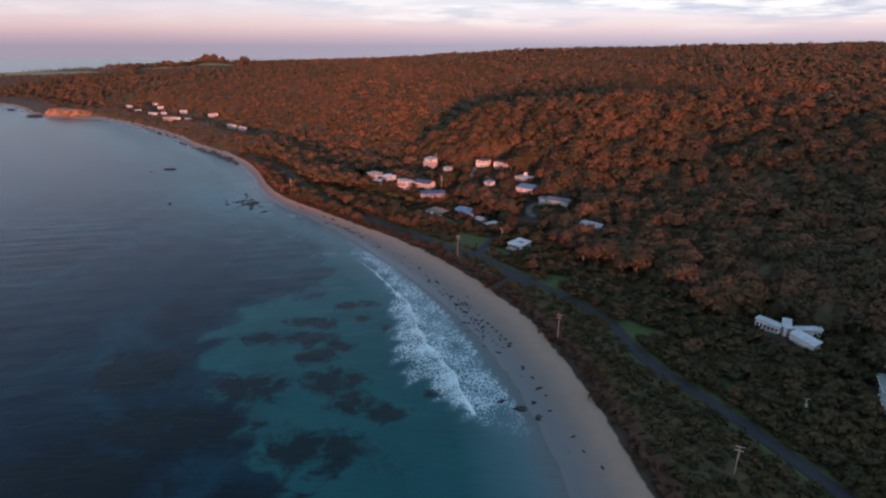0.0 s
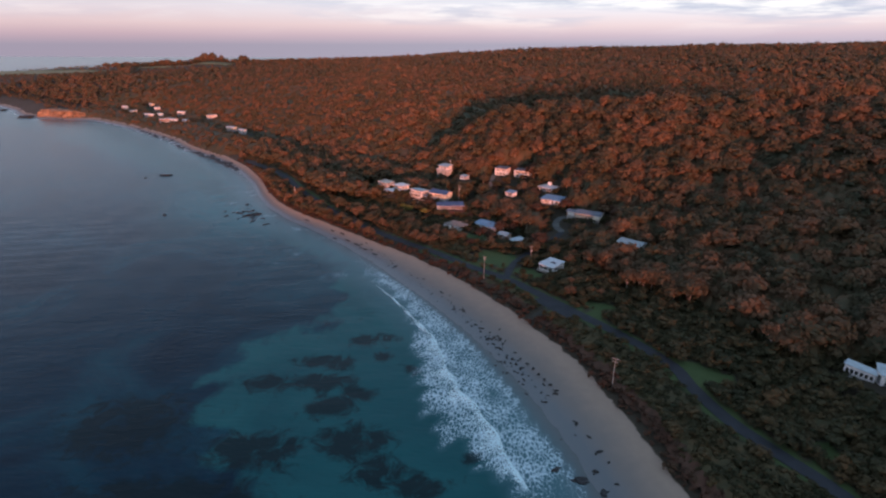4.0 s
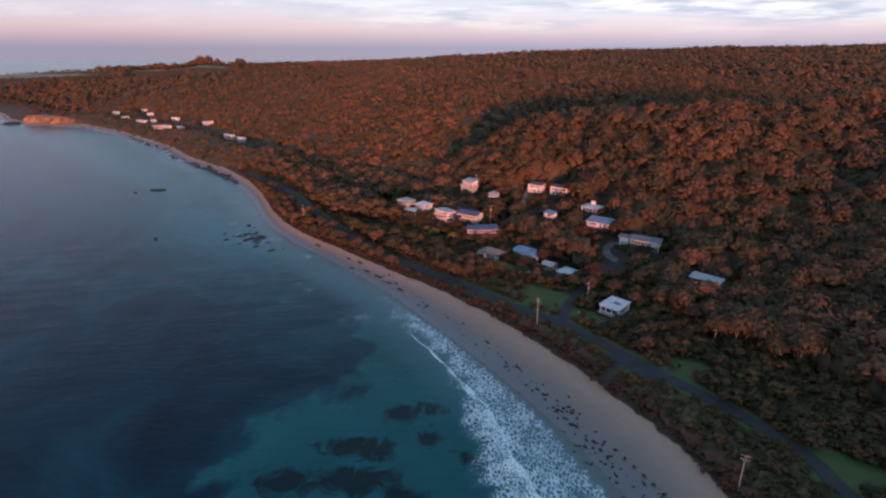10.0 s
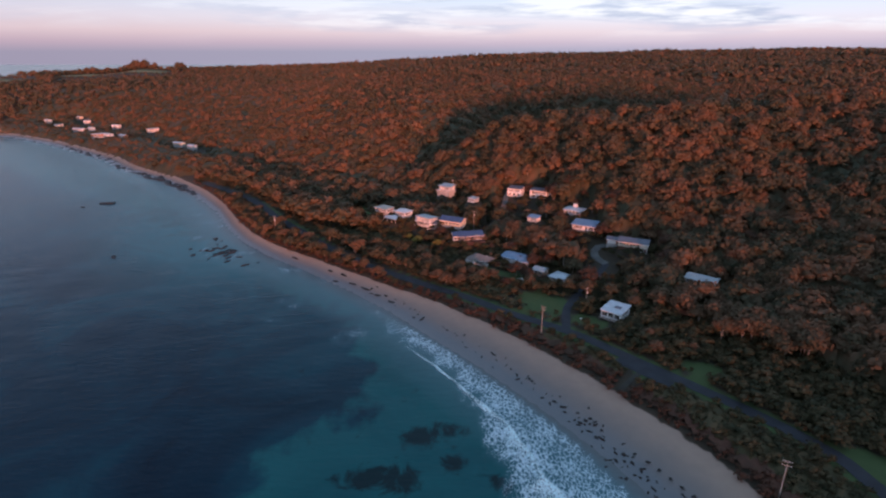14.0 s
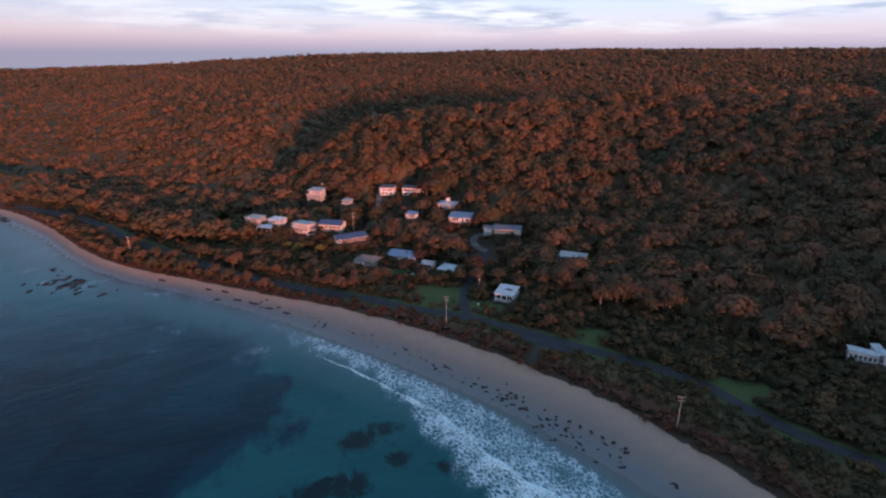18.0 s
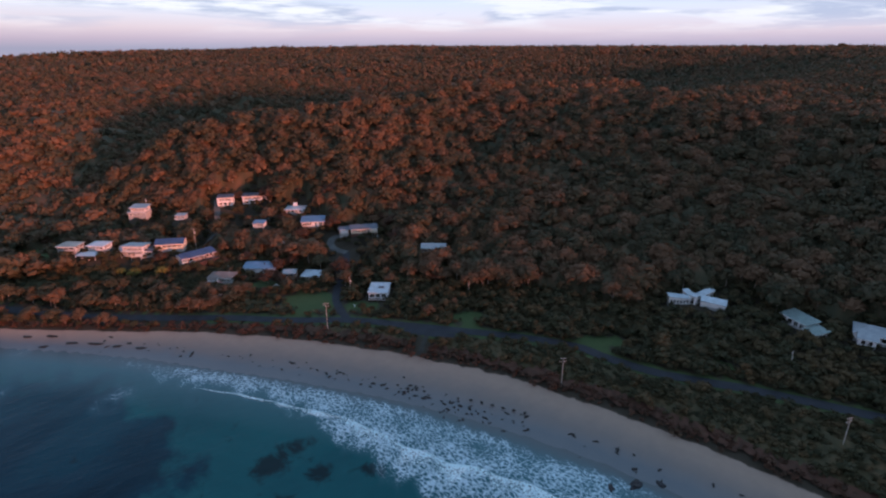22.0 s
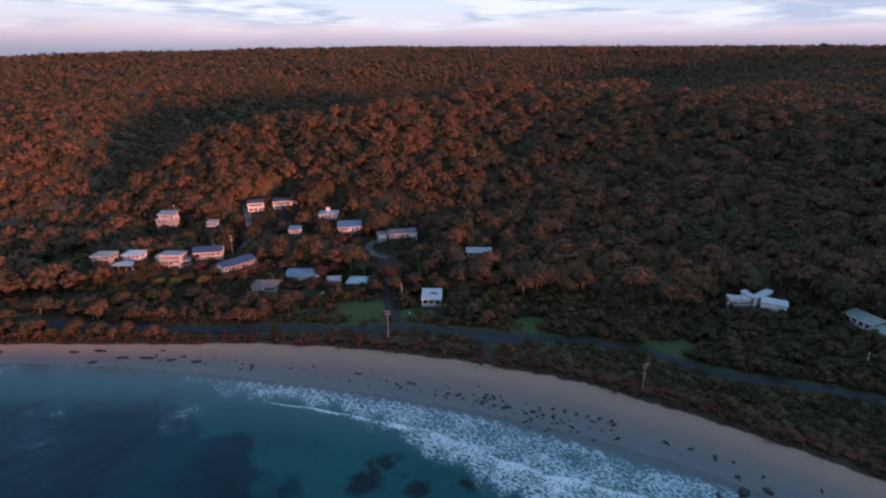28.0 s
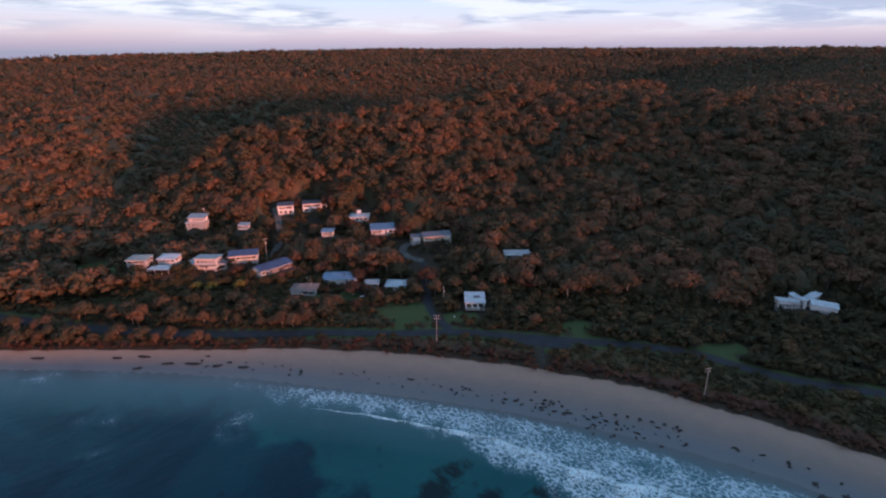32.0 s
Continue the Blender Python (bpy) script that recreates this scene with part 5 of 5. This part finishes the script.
# ---------------------------------------------------------------- power poles
def power_pole(x, y, height, turn, arms=1):
    z = gz(x, y)
    e = thing("power_pole", "weathered wooden power pole with %s" % ("two crossarms" if arms == 2 else "one crossarm"), "power pole", x, y, z, turn, "power poles")
    v, f = tube_arrays([(0, 0, -0.6), (0, 0, height)], [0.15, 0.11], 8)
    mesh_object("post", v, f, M_POLE, e, smooth=True)
    for a in range(arms):
        h = height - 0.35 - 1.1 * a
        part("crossarm", boxed(-1.0, 1.0, 0.1, 0.2, h - 0.06, h + 0.06, bevel=0.012), M_POLE, e)
        for u in (-0.9, -0.4, 0.4, 0.9):
            v, f = tube_arrays([(u, 0.18, h + 0.07), (u, 0.18, h + 0.2), (u, 0.18, h + 0.32)], [0.03, 0.08, 0.05], 6)
            mesh_object("insulator", v, f, M_INSULATOR, e)
    if arms == 1:
        v, f = tube_arrays([(0.32, 0, height - 2.6), (0.32, 0, height - 1.8)], [0.24, 0.24], 10)
        mesh_object("transformer", v, f, M_INSULATOR, e, smooth=True)
    return e


for x, y, top, turn, arms in [(82.2, 160.8, 13.6, -30, 2), (67.5, 259.8, 12.9, 30, 1), (44.9, 239.5, 15.3, -45, 2), (62.9, 310.8, 16.0, 20, 1), (114.3, 94.5, 13.7, -20, 2), (142.4, 116.7, 12.1, 0, 1), (-76.6, 363.8, 14.2, -45, 1), (32.0, 341.7, 21.5, 0, 1)]:
    power_pole(x, y, top - gz(x, y), turn, arms)


# ---------------------------------------------------------------- beach and rocks
def lump(seed, sx, sy, sz, bite=0.35):
    """A craggy rock or heap: a rounded mass pushed in and out."""
    bm = bmesh.new()
    bmesh.ops.create_icosphere(bm, subdivisions=3, radius=1.0)
    off = Vector((seed * 3.1, seed * 1.7, seed * 0.9))
    for v in bm.verts:
        n = noise.noise(v.co * 1.3 + off) + 0.5 * noise.noise(v.co * 3.1 + off)
        v.co *= 1 + bite * n
        v.co = Vector((v.co.x * sx, v.co.y * sy, max(v.co.z, -0.35) * sz))
    return bm


def single(name, bm, mat, label, category, x, y, z, turn=0.0, group=""):
    me = bpy.data.meshes.new(name)
    bm.to_mesh(me)
    bm.free()
    me.materials.append(mat)
    ob = new(name, me)
    ob.matrix_basis = pose(x, y, z, 0, 0, turn)
    return tagged(ob, label, category, group)


for k, (x, y, sx, sy, sz) in enumerate([(66, 125, 2.6, 1.5, 0.8), (60.5, 128.5, 1.5, 1.0, 0.5), (71, 121, 1.6, 1.0, 0.6), (-112, 369, 3.5, 1.5, 0.7), (-96, 348, 4.0, 1.2, 0.7), (-90, 338, 2.0, 1.0, 0.5), (-103, 352, 2.4, 1.2, 0.5), (-115, 342, 2.0, 1.4, 0.6),
                                        (-155, 342, 3.0, 1.5, 0.8), (-224, 443, 3.5, 1.6, 0.5), (-212, 452, 7.0, 2.6, 1.2), (-84, 326, 2.8, 0.9, 0.6), (-120, 352, 1.6, 1.0, 0.5), (-690, 905, 16, 7, 4), (-640, 870, 10, 5, 3), (-615, 815, 14, 6, 3.5), (-720, 900, 8, 4, 2.5)]):
    single("rock", lump(k + 1, sx * 0.8, sy * 0.8, sz * 0.8, 0.6), M_ROCK, "wet black rock awash at the shore", "rock", x, y, -0.02, 37 * k, "shore rocks")
# black rocks lying close together round the point
ledge_rnd = np.random.RandomState(61)
ledge = [single("rock", lump(400 + k, 4.6, 2.2, 1.0, 0.5), M_ROCK, "low black rock lying along the far shoreline", "rock", -170 - 6 * k, 492 + 7 * k, 0.1, 130, "ledge rocks") for k in range(5)]
for a, b in zip(SHORE[23:28], SHORE[24:29]):
    n = int(np.hypot(*(b - a)) / 5.5)
    for k in range(n):
        q = a + (b - a) * ((k + ledge_rnd.rand()) / n) + ledge_rnd.normal(size=2) * 1.6 + (-1.0, -0.8)
        c = copy_thing(ledge[ledge_rnd.randint(5)], pose(q[0], q[1], max(gz(*q), 0.0) + 0.05, 0, 0, 130 + ledge_rnd.uniform(-25, 25)))
        r1 = ledge_rnd.uniform(0.5, 1.15)
        c.scale = (r1 * 1.2, r1, r1 * ledge_rnd.uniform(0.7, 1.2))
reef_rnd = np.random.RandomState(77)
for k in range(30):
    u, v = reef_rnd.normal() * 9, reef_rnd.normal() * 4.5
    x, y = -101 + 0.64 * u + 0.77 * v, 345 - 0.77 * u + 0.64 * v
    s1 = reef_rnd.uniform(0.5, 1.5)
    single("rock", lump(300 + k, 1.5 * s1, 0.55 * s1, 0.4 * s1, 0.7), M_ROCK, "low black reef rock awash in broken water", "rock", x, y, -0.03, reef_rnd.uniform(20, 90), "reef rocks")
for k, (x, y, a, b, c) in enumerate([(-176, 500, 8, 4.5, 1.7), (-168, 491, 5, 3, 1.2), (-185, 508, 5, 3, 1.0), (-160, 482, 3, 2, 0.8)]):
    single("rock", lump(350 + k, a, b, c, 0.55), M_ROCK, "broad black rock ledge at the end of the beach", "rock", x, y, 0.0, 128, "reef rocks")

# kelp heaps thrown up along the beach
heaps = []
for k in range(6):
    heaps.append(single("seaweed", lump(90 + k, 0.55, 0.36, 0.2, 1.0), M_KELP, "tangle of black washed-up seaweed on the sand", "seaweed", 58 + 1.5 * k, 176 - 3 * k, 1.45, 40 * k, "kelp heaps"))
rnd = np.random.RandomState(5)
beach = np.array([(85, 96), (77, 116), (71, 132), (65, 149), (58, 164), (52, 180), (46, 196), (34, 218), (22, 236), (8, 256), (-8, 276), (-24, 295)], float)
for k in range(150):
    s = rnd.choice(len(beach) - 1, p=np.array([2, 3, 6, 12, 18, 20, 14, 8, 6, 5, 6], float) / 100)
    t = rnd.rand()
    q = beach[s] * (1 - t) + beach[s + 1] * t + rnd.normal(size=2) * (2.3, 1.6)
    m = pose(q[0], q[1], gz(*q) + 0.05, 0, 0, rnd.uniform(0, 360)) @ Matrix.Diagonal((*([rnd.uniform(0.6, 1.9)] * 3), 1))
    c = copy_thing(heaps[k % 6], m)
    k1 = rnd.uniform(0.4, 1.1)
    c.scale = (k1 * rnd.uniform(0.6, 1.7), k1 * rnd.uniform(0.5, 1.1), k1)
for k, (x, y, l) in enumerate([(-33, 306, 4), (-22, 291, 5), (-28, 297, 4), (-16, 284, 3), (-40, 312, 3), (-60, 331, 4), (-10, 277, 3), (-36, 302, 3)]):
    single("kelp_mat", lump(140 + k, l * 0.6, 0.7, 0.2, 0.5), M_KELP, "long mat of drifting black kelp at the waterline", "kelp", x, y, max(gz(x, y), 0.0) + 0.05, -55 + 9 * (k % 4), "kelp mats")


# ---------------------------------------------------------------- breaking wave
def smooth_line(line, step):
    pts, out = [Vector(p) for p in line], []
    for i in range(len(pts) - 1):
        p0, p1, p2, p3 = pts[max(i - 1, 0)], pts[i], pts[i + 1], pts[min(i + 2, len(pts) - 1)]
        n = max(2, int((p2 - p1).length / step))
        for k in range(n):
            t = k / n
            out.append(0.5 * ((2 * p1) + (p2 - p0) * t + (2 * p0 - 5 * p1 + 4 * p2 - p3) * t * t + (3 * p1 - p0 - 3 * p2 + p3) * t ** 3))
    return np.array([tuple(p) for p in out])


def foam_strip(name, label, line, width, crest, thin_edge, seed, step=0.45, wander=1.0, lift=0.06, broken=0.0):
    """A band of froth along a line: a steep front towards the beach and a ragged tail towards the sea."""
    c = smooth_line(line, step)
    t = np.gradient(c, axis=0)
    t /= np.linalg.norm(t, axis=1, keepdims=True)
    sea_side = np.stack([-t[:, 1], t[:, 0]], 1)
    n = len(c)
    s = np.linspace(0, 1, n)
    c = c + sea_side * (wander * waves2(np.c_[np.arange(n) * step, np.zeros(n)], 26, seed))[:, None]
    w = np.interp(s, *width) * (1 + 0.22 * waves2(np.c_[np.arange(n) * step, np.zeros(n)], 9, seed + 1))
    cols = np.linspace(0, 1, 22)
    p = c[:, None] + sea_side[:, None] * (cols[None, :, None] * w[:, None, None])
    flat = p.reshape(-1, 2)
    prof = np.interp(cols, [0, 0.06, 0.16, 0.5, 1], [0, 0.75, 1.0, 0.45, 0.05])
    z = (prof[None] * np.interp(s, *crest)[:, None]).ravel() * (1 + 0.3 * waves2(flat, 2.1, seed + 2)) + lift
    shore_z = np.maximum(ground_z(flat), 0.0)
    z = np.maximum(z, 0.02) + np.where(ground_z(flat) > 0, shore_z, 0)
    thin = np.interp(cols, [0, 0.35, 0.7, 1], thin_edge)[None].repeat(n, 0) + 0.22 * np.clip(1 - np.minimum(s, 1 - s) * 14, 0, 1)[:, None]
    thin = thin + broken * (0.5 + waves2(np.c_[np.arange(n) * step, np.zeros(n)], 17, seed + 5))[:, None]
    i = np.arange(n * len(cols)).reshape(n, len(cols))
    f = np.stack([i[:-1, :-1], i[1:, :-1], i[1:, 1:], i[:-1, 1:]], -1).reshape(-1, 4)
    ob = mesh_object(name, np.c_[flat, z], f, M_FOAM, smooth=True, attrs={"thin": thin.ravel()})
    return tagged(ob, label, "wave", kind="structure")


foam_strip("breaking_wave", "white broken wave rolling towards the beach", BREAK, ([0, 0.12, 0.40, 0.65, 0.85, 1], [3, 7.5, 8.0, 5.0, 2.4, 0.8]), ([0, 0.2, 0.6, 1], [0.2, 0.5, 0.45, 0.12]), [0.42, 0.52, 0.58, 0.66], 3, broken=0.07)

# ---------------------------------------------------------------- cliff
line = smooth_line([(-612, 826), (-590, 812), (-565, 804), (-540, 801), (-515, 799), (-496, 794)], 2.0)
n, rows = len(line), 12
s = np.linspace(0, 1, n)
top = np.interp(s, [0, 0.12, 0.4, 0.75, 1], [4, 12.5, 11.5, 9, 3])
grid = []
for j in range(rows):
    u = j / (rows - 1)
    q = line + np.c_[np.full(n, 5.0 * u), np.full(n, 6.5 * u)] + 1.8 * np.c_[waves2(line + 17 * j, 13, 41), waves2(line + 23 * j, 7, 43)] + 1.2 * np.c_[waves2(line, 5, 45), waves2(line, 4.3, 46)]
    grid.append(np.c_[q, -1 + top * u + 0.6 * waves2(line + 5 * j, 9, 47)])
grid.append(np.c_[grid[-1][:, :2] + (14, 16), np.maximum(grid[-1][:, 2] - 0.5, ground_z(grid[-1][:, :2] + (14, 16)) - 0.5)])
i = np.arange(n * len(grid)).reshape(len(grid), n)
cliff = mesh_object("cliff", np.concatenate(grid), np.stack([i[:-1, :-1], i[:-1, 1:], i[1:, 1:], i[1:, :-1]], -1).reshape(-1, 4), M_CLIFF)
tagged(cliff, "low ochre sandstone sea cliff of the headland", "cliff", kind="structure")


# ---------------------------------------------------------------- trees that stand by themselves
def tree_thing(seed, mat, label, category="tree", wide=0.40, lift=0.2):
    (v, f), tips = unit_crown(seed, 11, 26, 0.05, lift=lift, width=wide, flat=0.85)
    e = new("tree")
    tagged(e, label, category, "village trees")
    mesh_object("crown", v, f, mat, e)
    tv, tf = unit_trunk(tips, seed)
    mesh_object("trunk", tv, tf, M_BARK, e, smooth=True)
    return e


kinds = [tree_thing(200 + k, M_LEAF, lab) for k, lab in enumerate(["spreading gum tree with pale limbs among the houses", "round-headed eucalypt beside a house", "leaning coastal gum with an open crown"])]
kinds += [tree_thing(210 + k, M_RUSTLEAF, "russet-leaved tree between the houses", wide=0.5) for k in range(2)]
golden = tree_thing(220, M_YELLOWLEAF, "small golden-leaved wattle among the houses", wide=0.5)
for e, (x, y, s) in zip(kinds, [(70, 268, 8), (48, 330, 9), (92, 268, 9), (55, 302, 7), (76, 320, 7)]):
    e.matrix_basis = pose(x, y, gz(x, y) - 0.2) @ Matrix.Diagonal((s, s, s, 1))
golden.matrix_basis = pose(107, 322.5, gz(107, 322.5) - 0.2) @ Matrix.Diagonal((5, 5, 5, 1))
for x, y, s in [(2, 332, 5.5), (12, 327, 5), (-2, 337, 4.5), (24, 352, 4)]:
    c = copy_thing(golden, pose(x, y, gz(x, y) - 0.2, 0, 0, 50 * s))
    c.scale = (s, s, s)
p, rnd = grid_places(-70, 150, 225, 420, 9.0, 31)
d = shore_of(p)
m = (d > 44) & (d < 150) & clear_of(p, 1.6) & (house_gap(p) > 7.4)
for k, (x, y) in enumerate(p[m]):
    if rnd.rand() < 0.12:
        continue
    s = (3.4 + 5.6 * rnd.rand() ** 1.3) * (0.72 if d[m][k] < 75 else 1.0)
    which = kinds[rnd.randint(0, 3)] if rnd.rand() < 0.68 else kinds[3 + rnd.randint(0, 2)]
    c = copy_thing(which, pose(x, y, gz(x, y) - 0.2, 0, 0, rnd.uniform(0, 360)))
    c.scale = (s * rnd.uniform(1.0, 1.45), s * rnd.uniform(1.0, 1.45), s)
p, rnd = grid_places(-80, 150, 215, 420, 4.2, 33)
d = shore_of(p)
spots = np.array([(q[0], q[1]) for q in PLOTS.values()])
gap = np.min(np.hypot(p[:, None, 0] - spots[None, :, 0], p[:, None, 1] - spots[None, :, 1]), 1)
m = (d > 40) & (d < 165) & clear_of(p, 1.2) & (gap > 6.0) & (np.hypot(p[:, 0] - 84, p[:, 1] - 292) > 9)
shrubs = forest("garden_shrubs", "olive and russet shrubs filling the gardens", p[m], rnd, [c for c, _ in NEAR], (2.2, 4.8), M_SCRUB)
shrubs["category"] = "shrubs"
# low shrubs against the walls
base = []
for k, (x, y, _, turn) in PLOTS.items():
    for a in np.arange(0, 360, 24):
        reach_out = rnd.uniform(5.6, 8.6)
        base.append((x + reach_out * math.cos(radians(a + turn)), y + reach_out * 0.82 * math.sin(radians(a + turn))))
base = np.array(base) + rnd.normal(size=(len(base), 2)) * 0.7
base = base[clear_of(base, 0.6) & (rnd.rand(len(base)) < 0.8)]
shrubs = forest("wall_shrubs", "low dark shrubs growing against the house walls", base, rnd, [c for c, _ in BUSH], (1.0, 2.3), M_SCRUB)
shrubs["category"] = "shrubs"
# broad russet trees that stand over single roofs
for x, y, s, wd in [(46, 293, 6.5, 1.35), (50, 290, 5.0, 1.3), (74, 278, 8.5, 1.1), (62.3, 327, 7.5, 1.15), (-2, 394, 7.5, 1.7), (7, 386, 7.5, 1.6), (17, 378, 7, 1.6), (63, 303, 5.5, 1.3), (48, 320, 5.5, 1.3), (40, 346, 5, 1.1), (30, 384, 6, 1.4)]:
    c = copy_thing(kinds[3 + int(x) % 2], pose(x, y, gz(x, y) - 0.2, 0, 0, 47 * s))
    c.scale = (s * wd, s * wd, s)
    c["label"] = "broad russet tree standing over the roofs"
bare = tree_thing(230, M_LEAF, "tall gum with bare pale forking trunks at the forest edge", wide=0.36, lift=0.5)
bare.matrix_basis = pose(98, 246, gz(98, 246) - 0.2) @ Matrix.Diagonal((10, 10, 10, 1))
edge = np.array([(94, 252), (101, 240), (108, 231), (114, 223), (121, 216), (131, 213), (138, 204)], float)
for k in range(34):
    q = edge[rnd.randint(0, 6)]
    nxt = edge[min(6, int(np.argmin(np.hypot(*(edge - q).T))) + 1)]
    u = rnd.rand()
    x, y = q * (1 - u) + nxt * u + rnd.normal(size=2) * 2.6
    s = rnd.uniform(8, 12)
    c = copy_thing(bare, pose(x, y, gz(x, y) - 0.2, 0, 0, rnd.uniform(0, 360)))
    c.scale = (s * rnd.uniform(0.9, 1.2), s * rnd.uniform(0.9, 1.2), s)
# tall trees standing on the far skyline
for k in range(34):
    if k < 5:
        x, y, s = -577 + rnd.uniform(-6, 6), 1585 + rnd.uniform(-10, 10), rnd.uniform(18, 26)
    else:
        u = rnd.rand()
        x, y, s = -800 + 170 * u + rnd.uniform(-8, 8), 1545 + 30 * u, rnd.uniform(12, 17) + 10 * math.exp(-((u - 0.75) / 0.14) ** 2)
    c = copy_thing(kinds[k % 3], pose(x, y, gz(x, y) - 0.3, 0, 0, rnd.uniform(0, 360)))
    c.scale = (s * 1.1, s * 1.1, s)
    c["label"] = "tall old tree on the far skyline"
    c["group"] = "skyline trees"


# ---------------------------------------------------------------- boat on the lawn
def boat(x, y, turn):
    e = thing("boat", "small white dinghy on a trailer on the grass", "boat", x, y, gz(x, y), turn)
    bm = bmesh.new()
    rings = []
    for k in range(9):
        u = k / 8
        wdt = 0.85 * (1 - max(0, (u - 0.45) / 0.55) ** 2.2) + 0.02
        keel = 0.55 + 0.25 * max(0, u - 0.6) ** 1.5
        rings.append([bm.verts.new((-2.4 + 4.8 * u, q * wdt, z)) for q, z in ((-1, 1.25 + 0.2 * u), (-0.8, 0.8), (0, keel), (0.8, 0.8), (1, 1.25 + 0.2 * u))])
    for a, b in zip(rings[:-1], rings[1:]):
        for i in range(4):
            bm.faces.new((a[i], a[i + 1], b[i + 1], b[i]))
    bm.faces.new(rings[0])
    bmesh.ops.solidify(bm, geom=bm.faces[:], thickness=0.05)
    part("hull", bm, M_TRIM, e)
    part("thwart", boxed(-0.9, -0.5, -0.75, 0.75, 1.05, 1.1), M_DECK, e)
    part("trailer", box(boxed(-2.2, 2.9, -0.06, 0.06, 0.42, 0.54), -0.6, -0.4, -0.9, 0.9, 0.4, 0.5), M_GREYWALL, e)
    for yy in (-0.95, 0.95):
        v, f = tube_arrays([(-0.5, yy - 0.08, 0.3), (-0.5, yy + 0.08, 0.3)], [0.3, 0.3], 12)
        mesh_object("wheel", v, f, M_DARKTRIM, e)
    return e


boat(24, 292, 10)


# ---------------------------------------------------------------- things in the gardens
def water_tank(x, y, r, hgt):
    e = thing("water_tank", "round white rainwater tank beside a house", "water tank", x, y, gz(x, y), 0)
    v, f = tube_arrays([(0, 0, -0.3), (0, 0, hgt)], [r, r], 20)
    mesh_object("drum", v, f, M_TRIM, e, smooth=True)
    v, f = tube_arrays([(0, 0, hgt), (0, 0, hgt + 0.12), (0, 0, hgt + 0.5)], [r * 1.04, r * 1.04, 0.15], 20)
    mesh_object("lid", v, f, M_CONCRETE, e)
    return e


water_tank(38.5, 316, 1.3, 2.0)
water_tank(104, 318, 1.2, 1.9)


def garden_table(x, y, turn):
    e = thing("picnic_table", "white picnic table with benches on the lawn", "table", x, y, gz(x, y), turn, "garden furniture")
    part("tabletop", boxed(-1.1, 1.1, -0.42, 0.42, 0.7, 0.76, bevel=0.01), M_TRIM, e)
    for yy in (-0.85, 0.85):
        part("bench", boxed(-1.1, 1.1, yy - 0.16, yy + 0.16, 0.42, 0.47), M_TRIM, e)
    for xx in (-0.8, 0.8):
        part("leg", boxed(xx - 0.05, xx + 0.05, -0.85, 0.85, 0.0, 0.4), M_TRIM, e)
        part("leg", boxed(xx - 0.05, xx + 0.05, -0.1, 0.1, 0.4, 0.7), M_TRIM, e)


garden_table(47, 288, 20)
garden_table(33, 289, 70)


def letter_box(x, y, turn):
    e = thing("letter_box", "small white letter box on a timber post", "letter box", x, y, gz(x, y), turn, "letter boxes")
    part("post", boxed(-0.06, 0.06, -0.06, 0.06, -0.3, 1.0), M_POLE, e)
    part("box", boxed(-0.2, 0.2, -0.3, 0.3, 1.0, 1.4, bevel=0.03), M_TRIM, e)


for x, y in ((62, 248), (36, 268), (96, 204), (120, 152)):
    letter_box(x, y, 35)
